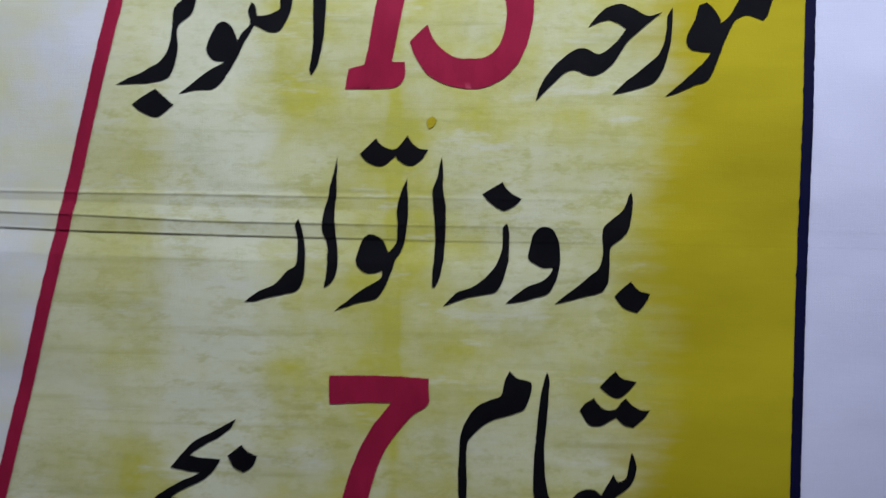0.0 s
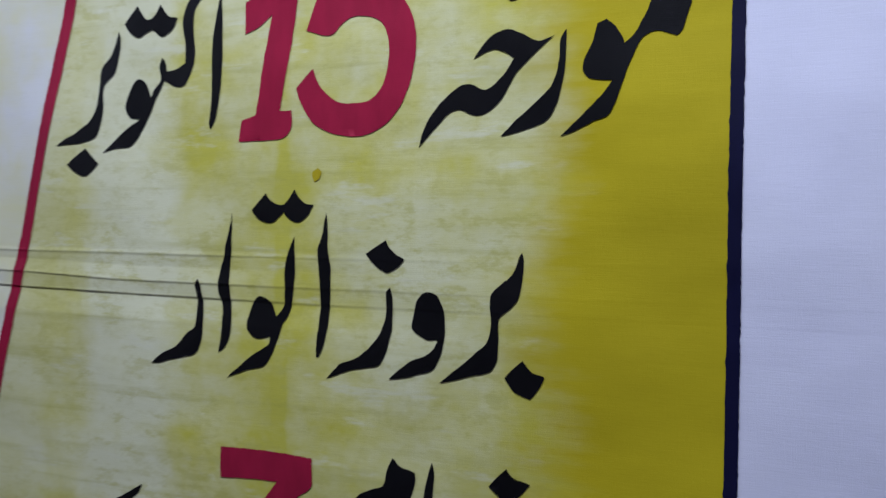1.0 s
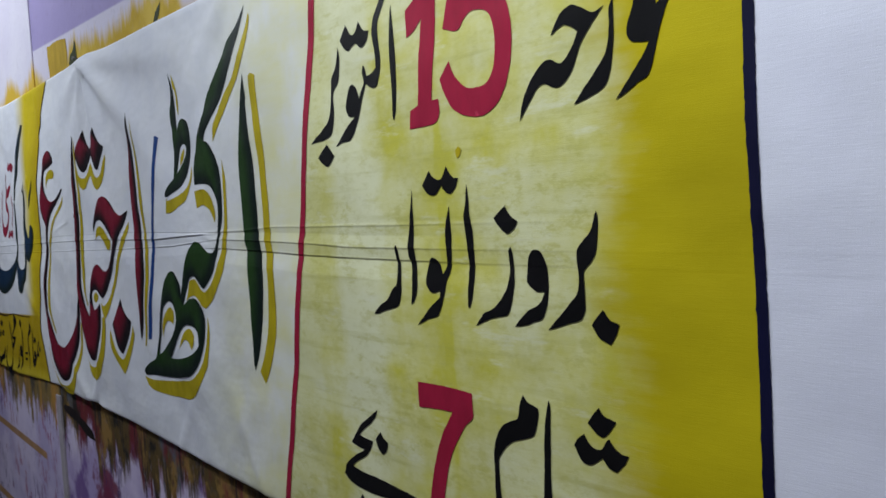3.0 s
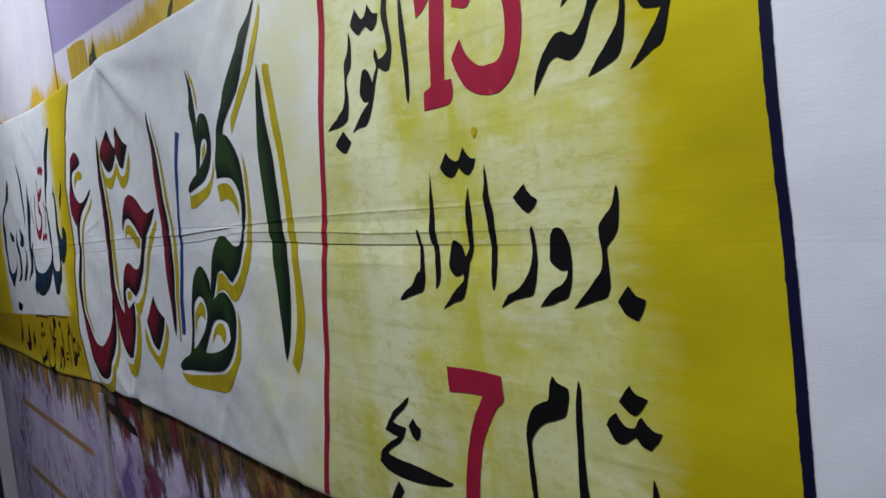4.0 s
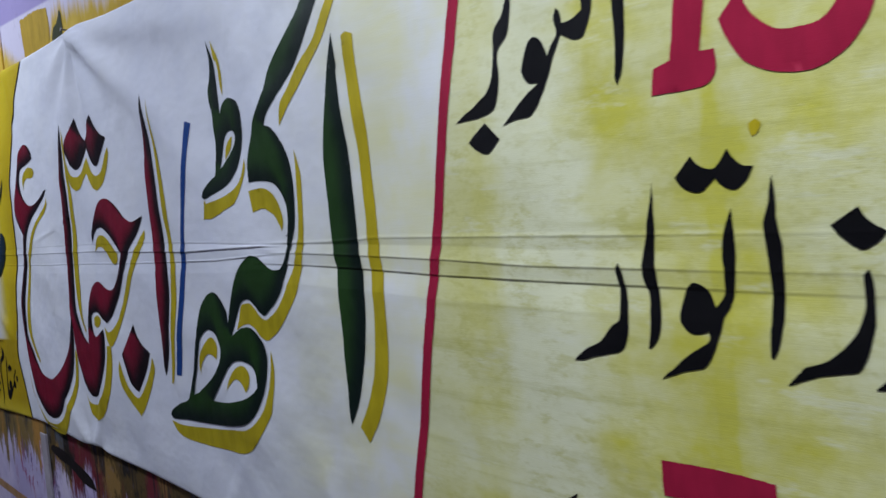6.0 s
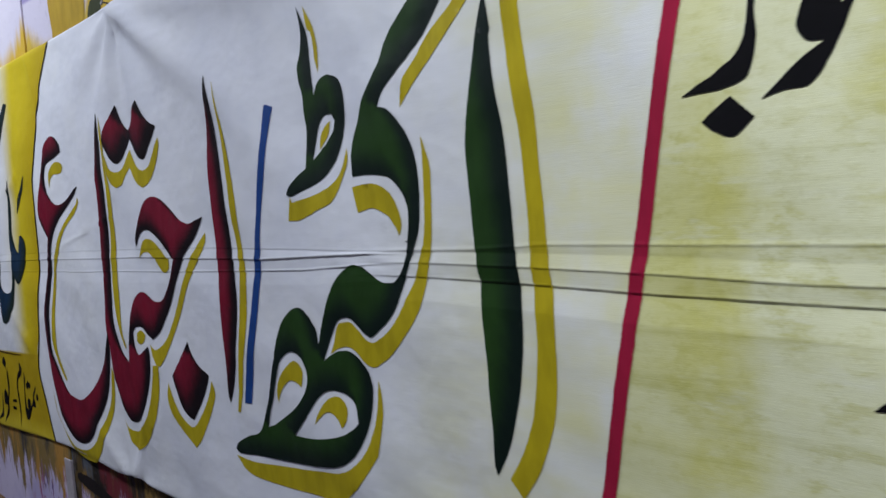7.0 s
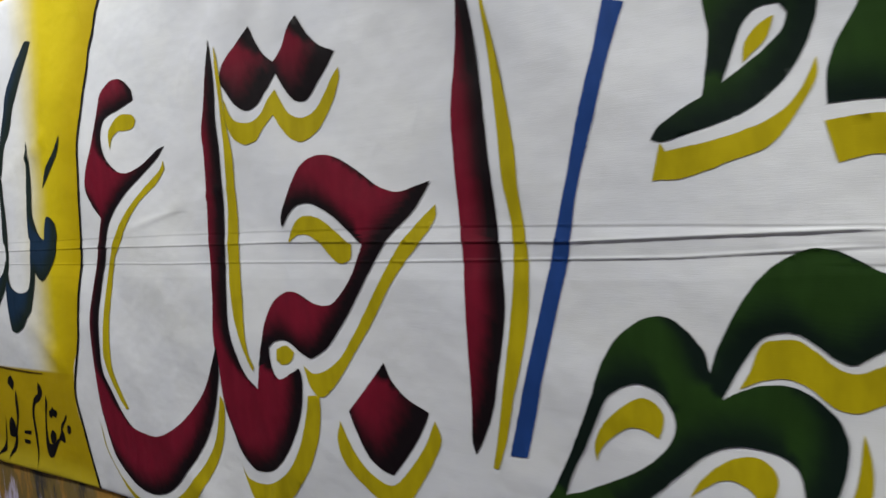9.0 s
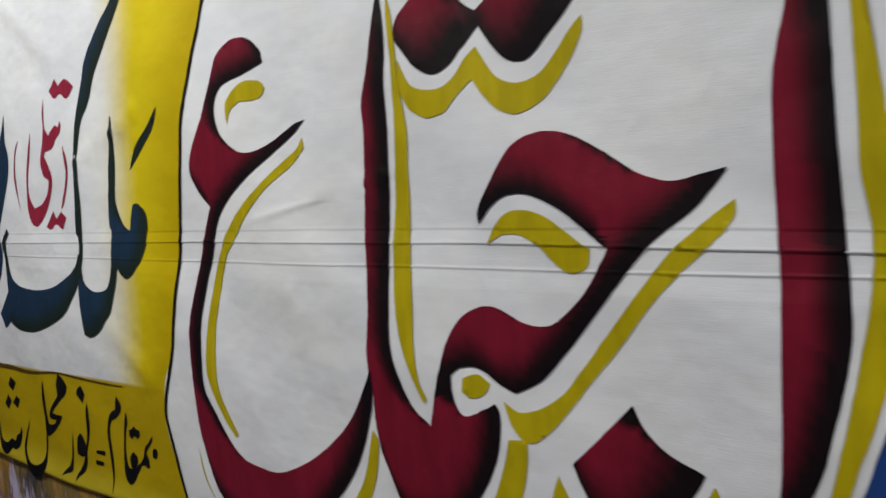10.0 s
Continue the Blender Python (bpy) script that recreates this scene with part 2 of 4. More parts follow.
BLUE = paint("royal_blue_sign_paint", (0.014, 0.06, 0.25), (0.012, 0.045, 0.19), 0.55)
UMBER = paint("umber_sign_paint", (0.10, 0.055, 0.006), (0.16, 0.09, 0.008), 0.6)
WALL = stained_wall()
ROOM = plain("lilac_room_paint", (0.55, 0.52, 0.64), 0.8)
CEILING = plain("white_ceiling_paint", (0.75, 0.75, 0.76), 0.85)
FLOOR = plain("grey_cement", (0.30, 0.29, 0.28), 0.7, 0.25, 2.0)


# ---------------------------------------------------------------- mesh helpers
def part(name, bm, material, parent=None, label=""):
    mesh = bpy.data.meshes.new(name)
    bm.to_mesh(mesh)
    bm.free()
    mesh.materials.append(material)
    ob = new(name, mesh)
    if parent is not None:
        ob.parent = parent
    return tagged(ob, label)


def box(x0, x1, y0, y1, z0, z1, bevel=0.0):
    bm = bmesh.new()
    bmesh.ops.create_cube(bm, size=1.0)
    bmesh.ops.scale(bm, vec=(x1 - x0, y1 - y0, z1 - z0), verts=bm.verts)
    bmesh.ops.translate(bm, vec=((x0 + x1) / 2, (y0 + y1) / 2, (z0 + z1) / 2), verts=bm.verts)
    if bevel:
        bmesh.ops.bevel(bm, geom=bm.edges[:], offset=bevel, segments=2, affect="EDGES", profile=0.6)
    return bm


# ---------------------------------------------------------------- room
tagged(part("wall_north", box(-4.40, 3.2, 0.017, 0.18, 0.0, 3.0), WALL), "lilac wall with white band, overspray, drips and paint blots", "wall", kind="structure")
tagged(part("wall_south", box(-4.40, 3.2, -3.65, -3.5, 0.0, 3.0), ROOM), "plain lilac painted wall facing the banner", "wall", kind="structure")
tagged(part("wall_west", box(-4.55, -4.40, -3.65, 0.18, 0.0, 3.0), ROOM), "plain lilac painted end wall of the room", "wall", kind="structure")
tagged(part("wall_east", box(3.2, 3.35, -3.65, 0.18, 0.0, 3.0), ROOM), "plain lilac painted end wall of the room", "wall", kind="structure")
tagged(part("floor", box(-4.55, 3.35, -3.65, 0.18, -0.1, 0.0), FLOOR), "worn grey cement floor of the room", "floor", kind="structure")
tagged(part("ceiling", box(-4.55, 3.35, -3.65, 0.18, 3.0, 3.1), CEILING), "plain white painted ceiling", "ceiling", kind="structure")

# ---------------------------------------------------------------- banner cloth
# lengthwise packing folds: height in millimetres along the banner, two sets that meet beside the green word
FOLDS_EAST = (
    ((-0.57, 1610), (-0.47, 1611), (-0.36, 1616), (-0.07, 1615), (0.23, 1614)),
    ((-0.57, 1607), (-0.36, 1607), (-0.2, 1604), (-0.07, 1600), (0.23, 1598)),
    ((-0.57, 1594), (-0.36, 1591), (-0.2, 1587), (-0.07, 1582), (0.23, 1580)),
    ((-0.57, 1576), (-0.36, 1572), (-0.2, 1567), (-0.07, 1565), (0.23, 1562)),
)
FOLDS_WEST = (
    ((-3.0, 1586), (-2.1, 1602), (-1.8, 1608), (-1.25, 1614), (-0.85, 1612), (-0.6, 1606)),
    ((-3.0, 1566), (-2.1, 1585), (-1.8, 1590), (-1.5, 1595), (-1.0, 1595), (-0.86, 1600), (-0.7, 1605), (-0.6, 1605)),
    ((-3.0, 1540), (-2.1, 1555), (-1.6, 1565), (-1.34, 1569), (-1.07, 1575), (-0.86, 1580), (-0.7, 1590), (-0.6, 1594)),
)


def along(table, u):
    """Straight runs between the table's points, level beyond its ends."""
    if u <= table[0][0]:
        return table[0][1]
    for (x0, y0), (x1, y1) in zip(table, table[1:]):
        if u <= x1:
            return y0 + (y1 - y0) * (u - x0) / (x1 - x0)
    return table[-1][1]


def pleats_east(u):
    a, b, c, d = (along(t, u) / 1000 + 0.0008 * noise.noise((u * 5.0, 5.0 * k, 2.0)) for k, t in enumerate(FOLDS_EAST))
    return ((a + 0.005, 0.0), (a + 0.0008, 0.0005), (a - 0.0008, -0.0003), (b + 0.0008, -0.0010), (c + 0.003, 0.0004), (c + 0.0008, 0.0009),
            (c - 0.0010, -0.0004), (d + 0.003, -0.0011), (d + 0.0011, -0.0008), (d - 0.0012, -0.0026), (d - 0.030, 0.0))


def pleats_west(u):
    a, b, c = (along(t, u) / 1000 + 0.0008 * noise.noise((u * 4.0, 5.0 * k, 6.0)) for k, t in enumerate(FOLDS_WEST))
    return ((a + 0.004, 0.0), (a + 0.0008, 0.0002), (a - 0.0008, -0.0005), (b + 0.003, 0.0008), (b + 0.0008, 0.0015),
            (b - 0.0010, -0.0005), (c + 0.003, -0.0007), (c + 0.0008, 0.0001), (c - 0.0010, -0.0013), (c - 0.022, 0.0))


def crease(v, u):
    """Pleats left where the cloth was folded lengthwise: tilted strips with a raised lip and a sharp drop between them."""
    if v < 1.515 or v > 1.640:
        return 0.0
    west = clamp((-0.60 - u) / 0.13)
    depth = 0.0
    if west < 1.0:
        fade = along(((-0.6, 1.25), (-0.1, 1.3), (0.12, 0.9), (0.30, 0.32), (0.50, 0.08), (0.72, 0.07), (1.6, 0.1)), u)
        depth += (1.0 - west) * fade * run(pleats_east(u), v) * (1.0 + 0.25 * noise.noise((u * 8.0, 1.0, 4.0)))
    if west > 0.0:
        fade = along(((-3.4, 0.6), (-2.2, 0.75), (-1.5, 0.8), (-1.2, 1.2), (-0.9, 1.45), (-0.6, 1.2)), u)
        depth += west * fade * run(pleats_west(u), v) * (1.0 + 0.45 * noise.noise((u * 5.0, 3.0, 9.0)))
    # the crumpled spot where both sets meet
    spot = math.exp(-((u + 0.64) / 0.10) ** 2 - ((v - 1.595) / 0.020) ** 2)
    return depth + 0.0022 * spot * noise.noise((u * 16.0 + v * 10.0, v * 70.0, 3.0))


def run(knots, v):
    """Height of a pleated profile, from knots listed downwards."""
    if v >= knots[0][0] or v <= knots[-1][0]:
        return 0.0
    for (z0, h0), (z1, h1) in zip(knots, knots[1:]):
        if v >= z1:
            return h0 + (h1 - h0) * (z0 - v) / max(1e-6, z0 - z1)
    return 0.0


def clamp(t):
    return max(0.0, min(1.0, t))


def ridge(u, v, a, b, wide, high):
    """A soft fold of the cloth from a to b, dying out towards b."""
    du, dv = b[0] - a[0], b[1] - a[1]
    long = math.hypot(du, dv)
    along = ((u - a[0]) * du + (v - a[1]) * dv) / long
    across = ((u - a[0]) * dv - (v - a[1]) * du) / long
    if along < -0.05 or along > long or abs(across) > 4 * wide:
        return 0.0
    grow = wide * (0.45 + 0.9 * max(0.0, along) / long)
    return high * clamp((along + 0.05) / 0.06) * (1 - clamp(along / long)) * math.exp(-((across / grow) ** 2))


SOFT_FOLDS = (
    ((-1.46, 2.08), (-0.62, 1.98), 0.034, 0.015), ((-1.46, 2.07), (-0.85, 1.74), 0.042, 0.016), ((-1.50, 2.07), (-1.80, 1.70), 0.034, 0.006),
    ((-1.48, 2.07), (-1.36, 1.72), 0.030, 0.003), ((-1.62, 1.115), (-1.46, 1.36), 0.020, 0.010), ((-1.64, 1.115), (-1.95, 1.30), 0.022, 0.005),
    ((-0.92, 1.11), (-0.70, 1.36), 0.030, 0.006), ((-0.45, 1.10), (-0.66, 1.40), 0.030, 0.004), ((-2.05, 2.08), (-1.93, 1.72), 0.020, 0.005),
    ((-0.45, 2.08), (-0.80, 1.86), 0.035, 0.006), ((-2.24, 1.797), (-2.50, 1.722), 0.010, 0.006), ((-2.46, 1.735), (-2.30, 1.80), 0.009, 0.004),
    ((-2.28, 1.36), (-2.52, 1.50), 0.022, 0.007), ((-1.63, 1.674), (-1.98, 1.608), 0.0060, 0.0036), ((-2.75, 2.05), (-2.40, 1.82), 0.030, 0.006),
    ((0.06, 2.07), (0.30, 1.80), 0.030, 0.004), ((0.05, 2.07), (-0.12, 1.85), 0.030, 0.004), ((1.25, 2.08), (0.85, 1.70), 0.05, 0.005),
)


def pull(u, v, pu, pv, size, reach, count, phase):
    """Small folds that run out from a pinned point of the edge."""
    du, dv = u - pu, v - pv
    r = math.hypot(du, dv)
    if r > 4 * reach:
        return 0.0
    return size * math.exp(-r / reach) * min(1.0, r / 0.05) * math.sin(count * math.atan2(dv, du) + phase)


def relief(u, v):
    """How far the cloth stands out from its flat plane, towards the room."""
    h = crease(v, u)
    h += 0.006 * noise.noise((u * 1.7, v * 1.3, 0.4)) + 0.0042 * noise.noise((u * 5.0 + 2.5 * v, v * 4.0, 6.0)) + 0.0018 * noise.noise((u * 13.0, v * 15.0, 2.0))
    h += pull(u, v, -1.48, 2.10, 0.009, 0.26, 9, 0.7)
    h += pull(u, v, -1.62, 1.11, 0.004, 0.10, 7, 2.2)
    h += pull(u, v, 0.05, 2.12, 0.004, 0.22, 9, 0.2)
    for a, b, wide, high in SOFT_FOLDS:
        h += ridge(u, v, a, b, wide, high)
    slack = max(0.0, min(1.0, (-0.3 - u) / 0.5))
    h += slack * 0.0075 * noise.noise((u * 3.2 + v * 4.6, v * 1.1 - u * 0.6, 11.0))
    # the edges lie back against the wall
    lean = math.exp(-max(0.0, v - bottom_edge(u)) / 0.003) + math.exp(-max(0.0, top_edge(u) - v) / 0.003)
    h -= 0.6 * clamp(lean) * (h + 0.008)
    return max(h, -0.0095)


def top_edge(u):
    return 2.082 + 0.008 * clamp((-u - 0.6) / 0.8) + 0.009 * math.exp(-((u + 1.48) / 0.14) ** 2) + 0.003 * math.sin(3.1 * u) + 0.018 * clamp((-2.5 - u) / 0.6)


def bottom_edge(u):
    return 1.100 + 0.014 * clamp((-0.8 - u) / 0.5) + 0.002 * math.sin(5.0 * u) + 0.010 * math.exp(-((u + 1.62) / 0.05) ** 2) - 0.028 * clamp((-2.05 - u) / 0.6)


def cloth_sheet():
    """The cloth as a fine grid, with closer rows where the folds are, and a turned hem behind."""
    bm = bmesh.new()
    us = [-4.2 + 0.0125 * k for k in range(465)]
    rows = []
    stops = [0.0 + 0.0165 * k for k in range(25)] + [0.409 + 0.0013 * k for k in range(104)] + [0.5455 + 0.0165 * k for k in range(28)]
    stops = sorted([s for s in stops if s < 0.984] + [0.003, 0.007, 0.985, 0.989, 0.992])
    for s in stops:
        row = []
        for u in us:
            v = 1.102 + s
            low, high = bottom_edge(u) - 1.102, top_edge(u) - 2.094
            v += low * max(0.0, 1 - s / 0.3) + high * max(0.0, (s - 0.7) / 0.292)
            row.append(bm.verts.new((u, -relief(u, v), v)))
        rows.append(row)
    for a, b in zip(rows, rows[1:]):
        for k in range(len(us) - 1):
            bm.faces.new((a[k], a[k + 1], b[k + 1], b[k]))
    for row in (rows[0], rows[-1]):
        back = [bm.verts.new((p.co.x, p.co.y + 0.003, p.co.z)) for p in row]
        for k in range(len(us) - 1):
            bm.faces.new((row[k], row[k + 1], back[k + 1], back[k]))
    for f in bm.faces:
        f.smooth = True
    bmesh.ops.recalc_face_normals(bm, faces=bm.faces)
    return bm


banner = new("cloth_banner")
tagged(banner, "long white cotton banner with painted lettering, pinned to wall", "banner")
part("cloth", cloth_sheet(), CLOTH, banner, "white cotton with yellow washes and packing folds")


# ---------------------------------------------------------------- sign painter's brush
def flowing(points):
    """A closed outline through its control points: smooth along the strokes, sharp at the tips."""
    p = [Vector(q) / 1000 for q in points]
    out, count = [], len(p)
    for k in range(count):
        a, b, c, d = p[k - 1], p[k], p[(k + 1) % count], p[(k + 2) % count]
        span = (c - b).length
        if span < 1e-6:
            continue
        into, along, after = (b - a), (c - b), (d - c)
        m0 = (c - a) * (span / max(1e-6, into.length + span)) if into.length and into.angle(along) < 1.0 else along
        m1 = (d - b) * (span / max(1e-6, after.length + span)) if after.length and after.angle(along) < 1.0 else along
        steps = max(2, min(14, int(span / 0.006) + 1))
        for s in range(steps):
            t = s / steps
            out.append((2 * t**3 - 3 * t**2 + 1) * b + (t**3 - 2 * t**2 + t) * m0 + (3 * t**2 - 2 * t**3) * c + (t**3 - t**2) * m1)
    return out


def within(q, loop):
    odd = False
    for a, b in zip(loop, loop[1:] + loop[:1]):
        if (a.y > q.y) != (b.y > q.y) and q.x < a.x + (q.y - a.y) * (b.x - a.x) / (b.y - a.y):
            odd = not odd
    return odd


def brushed(name, material, points, holes=(), lift=1, label="", parent=None, reach=0.0, wobble=0.0009, flat=None):
    """One painted shape on the cloth, following its folds, or on a flat wall face. Control points in millimetres along and up the banner."""
    loops = [flowing(points)] + [flowing(h) for h in holes]
    verts, edges = [], []
    for loop in loops:
        first = len(verts)
        for q in loop:
            verts.append(q + wobble * Vector((noise.noise((q.x * 90, q.y * 90, 1.0)), noise.noise((q.x * 90, q.y * 90, 7.0)))))
        edges += [(first + k, first + (k + 1) % len(loop)) for k in range(len(loop))]
    xs, zs = [q.x for q in loops[0]], [q.y for q in loops[0]]
    step = 0.009
    z = 1.511 - step * math.ceil((1.511 - min(zs)) / step) if min(zs) < 1.511 else min(zs)
    if 1.511 < z < 1.646:
        z = 1.511 + 0.0013 * math.ceil((z - 1.511) / 0.0013)
    while z < max(zs):
        x = min(xs) + step / 3
        while x < max(xs):
            q = Vector((x, z))
            if sum(within(q, loop) for loop in loops) == 1:
                verts.append(q)
            x += step
        z += 0.0013 if 1.5105 < z < 1.646 else step
    made = mathutils.geometry.delaunay_2d_cdt(verts, edges, [], 0, 1e-6)
    bm = bmesh.new()
    layer = bm.verts.layers.float.new("airbrush")
    grid = [bm.verts.new((q.x, (-relief(q.x, q.y) if flat is None else flat) - 0.0006 - 0.0003 * lift, q.y)) for q in made[0]]
    if reach:
        for v, q in zip(grid, made[0]):
            least = 1.0
            for way, weight in ((Vector((0.92, -0.39)), 1.0), (Vector((0.32, -0.95)), 0.8)):
                far = 0.0
                while far < reach and sum(within(q + way * (far + 0.002), loop) for loop in loops) == 1:
                    far += reach / 9
                least = min(least, 1.0 - weight * (1.0 - min(1.0, far / reach)))
            t = clamp(1.5 * (1.0 - least))
            v[layer] = 0.5 * t + 0.5 * t * t * (3 - 2 * t)
    for a, b, c in made[2]:
        q = (made[0][a] + made[0][b] + made[0][c]) / 3
        if sum(within(q, loop) for loop in loops) == 1 and abs((made[0][b] - made[0][a]).cross(made[0][c] - made[0][a])) > 1e-9:
            f = bm.faces.new((grid[a], grid[b], grid[c]))
            f.smooth = True
    bmesh.ops.delete(bm, geom=[v for v in bm.verts if not v.link_faces], context="VERTS")
    for f in bm.faces:
        if f.normal.y > 0 or (f.normal_update() or f.normal.y > 0):
            f.normal_flip()
    return part(name, bm, material, parent or banner, label)



# day of the week, middle line of the date panel
brushed("letter", INK, [(-4, 1482), (15, 1496), (33, 1504), (50, 1522), (60, 1529), (62, 1542), (62, 1561), (59, 1579), (63, 1587), (67, 1577), (71, 1555), (72, 1526), (69, 1508), (65, 1500), (56, 1495), (30, 1489), (4, 1482)])
brushed("letter", INK, [(112, 1667), (107, 1644), (103, 1630), (100, 1613), (95, 1599), (93, 1584), (94, 1570), (99, 1556), (100, 1538), (99, 1521), (96, 1501), (102, 1504), (110, 1516), (113, 1530), (113, 1544), (111, 1562), (109, 1582), (109, 1602), (111, 1619), (111, 1642)])
brushed("letter", INK, [(199, 1639), (192, 1623), (188, 1608), (187, 1597), (188, 1574), (186, 1558), (177, 1547), (174, 1554), (170, 1562), (161, 1568), (152, 1569), (144, 1562), (139, 1548), (136, 1535), (140, 1526), (152, 1520), (163, 1522), (169, 1524), (169, 1516), (158, 1508), (140, 1497), (123, 1483), (109, 1472), (132, 1481), (149, 1486), (162, 1489), (172, 1502), (181, 1523), (186, 1538), (193, 1549), (197, 1563), (200, 1583), (201, 1603), (200, 1623)])
brushed("dot", INK, [(140, 1669), (160, 1688), (167, 1680), (175, 1676), (185, 1676), (199, 1692), (206, 1682), (213, 1677), (225, 1675), (217, 1663), (205, 1655), (195, 1657), (187, 1663), (185, 1667), (176, 1659), (166, 1654), (155, 1656), (147, 1660)])
brushed("letter", INK, [(242, 1667), (239, 1652), (236, 1638), (231, 1625), (232, 1606), (234, 1586), (235, 1564), (234, 1541), (232, 1518), (232, 1505), (235, 1504), (239, 1511), (243, 1524), (246, 1544), (247, 1564), (248, 1587), (247, 1609), (244, 1629), (244, 1649)])
brushed("letter", INK, [(324, 1585), (319, 1580), (319, 1561), (317, 1549), (311, 1533), (305, 1525), (294, 1514), (281, 1505), (266, 1500), (254, 1490), (246, 1481), (259, 1486), (276, 1492), (294, 1496), (310, 1499), (318, 1510), (321, 1518), (326, 1539), (327, 1562), (326, 1579)])
brushed("dot", INK, [(293, 1621), (307, 1630), (318, 1636), (322, 1629), (328, 1623), (341, 1616), (334, 1608), (320, 1601), (307, 1607), (299, 1614)])
brushed("letter", INK, [(363, 1580), (372, 1582), (381, 1578), (386, 1570), (389, 1558), (390, 1545), (389, 1530), (384, 1512), (375, 1498), (357, 1493), (340, 1488), (324, 1486), (339, 1499), (352, 1508), (367, 1514), (378, 1523), (381, 1530), (380, 1532), (369, 1531), (358, 1536), (351, 1542), (352, 1554), (356, 1570)])
brushed("letter", INK, [(475, 1626), (472, 1621), (469, 1611), (465, 1603), (455, 1594), (446, 1587), (442, 1580), (441, 1568), (442, 1553), (441, 1541), (437, 1531), (429, 1524), (417, 1513), (402, 1501), (390, 1491), (384, 1486), (400, 1490), (420, 1496), (442, 1502), (447, 1509), (450, 1521), (451, 1536), (451, 1556), (456, 1562), (465, 1570), (472, 1579), (475, 1592), (477, 1607), (477, 1619)])
brushed("dot", INK, [(458, 1497), (467, 1507), (477, 1516), (488, 1505), (501, 1501), (496, 1490), (486, 1477), (471, 1482), (464, 1488)])

# hour, lowest line of the date panel
brushed("letter", INK, [(-15, 1332), (-20, 1322), (-36, 1309), (-62, 1294), (-74, 1284), (-57, 1281), (-35, 1280), (-40, 1270), (-55, 1254), (-84, 1240), (-98, 1230), (-81, 1227), (-42, 1225), (11, 1223), (61, 1220), (88, 1217), (81, 1212), (37, 1204), (-11, 1198), (-54, 1197), (-105, 1202), (-127, 1212), (-117, 1230), (-101, 1242), (-61, 1262), (-78, 1264), (-99, 1268), (-84, 1286), (-69, 1302), (-43, 1316)])
brushed("dot", INK, [(-7, 1300), (0, 1292), (13, 1286), (7, 1272), (-5, 1264), (-18, 1271), (-25, 1285)])
brushed("dot", INK, [(-72, 1189), (-57, 1176), (-83, 1147), (-106, 1151), (-90, 1170)])
brushed("numeral", CRIMSON, [(104, 1391), (171, 1392), (229, 1390), (230, 1372), (229, 1357), (212, 1345), (196, 1327), (179, 1304), (168, 1281), (160, 1254), (154, 1231), (150, 1209), (146, 1181), (106, 1172), (115, 1201), (119, 1221), (125, 1247), (134, 1275), (143, 1298), (157, 1324), (169, 1341), (183, 1358), (155, 1358), (105, 1355)], label="crimson numeral")
brushed("letter", INK, [(330, 1401), (340, 1393), (357, 1388), (358, 1377), (354, 1364), (348, 1353), (330, 1346), (309, 1339), (295, 1330), (285, 1319), (279, 1310), (278, 1287), (279, 1262), (279, 1238), (280, 1192), (276, 1184), (270, 1192), (269, 1238), (268, 1270), (269, 1297), (270, 1317), (276, 1336), (289, 1355), (306, 1365), (320, 1370), (324, 1387)])
brushed("letter", INK, [(377, 1401), (380, 1391), (379, 1364), (377, 1334), (375, 1306), (376, 1279), (379, 1257), (384, 1242), (395, 1231), (408, 1240), (419, 1251), (429, 1255), (440, 1254), (447, 1248), (455, 1262), (462, 1274), (465, 1268), (468, 1265), (476, 1269), (480, 1282), (483, 1301), (485, 1301), (489, 1290), (489, 1277), (484, 1263), (475, 1254), (465, 1246), (457, 1233), (435, 1224), (414, 1216), (392, 1211), (373, 1221), (364, 1240), (362, 1267), (363, 1295), (365, 1322), (367, 1350), (371, 1380)])
brushed("dot", INK, [(461, 1404), (468, 1396), (487, 1391), (479, 1381), (467, 1371), (455, 1373), (442, 1384), (451, 1394)])
brushed("dot", INK, [(436, 1370), (440, 1363), (449, 1356), (461, 1356), (469, 1365), (475, 1370), (483, 1362), (493, 1357), (504, 1356), (497, 1346), (484, 1334), (472, 1338), (463, 1346), (453, 1340), (444, 1335), (430, 1336), (418, 1354), (426, 1364)])

# date, upper line of the date panel
brushed("letter", INK, [(-65, 1892), (-70, 1879), (-79, 1863), (-95, 1848), (-97, 1830), (-100, 1805), (-108, 1786), (-132, 1769), (-152, 1760), (-168, 1752), (-146, 1753), (-129, 1754), (-102, 1761), (-95, 1775), (-90, 1796), (-90, 1825), (-73, 1840), (-66, 1860), (-62, 1880)])
brushed("dot", INK, [(-118, 1747), (-95, 1727), (-115, 1712), (-134, 1717), (-148, 1727), (-133, 1738)])
brushed("letter", INK, [(118, 1977), (101, 1965), (76, 1950), (53, 1930), (41, 1916), (35, 1897), (39, 1869), (38, 1846), (22, 1839), (10, 1838), (7, 1851), (3, 1855), (-2, 1844), (1, 1829), (-9, 1818), (-15, 1808), (-21, 1823), (-30, 1831), (-39, 1829), (-49, 1813), (-54, 1797), (-47, 1784), (-31, 1782), (-35, 1779), (-54, 1768), (-73, 1753), (-88, 1741), (-67, 1746), (-42, 1749), (-29, 1765), (-16, 1786), (-6, 1806), (6, 1827), (27, 1818), (38, 1820), (47, 1833), (54, 1852), (52, 1879), (53, 1907), (64, 1922), (82, 1941), (104, 1961), (137, 1996), (131, 1997)])
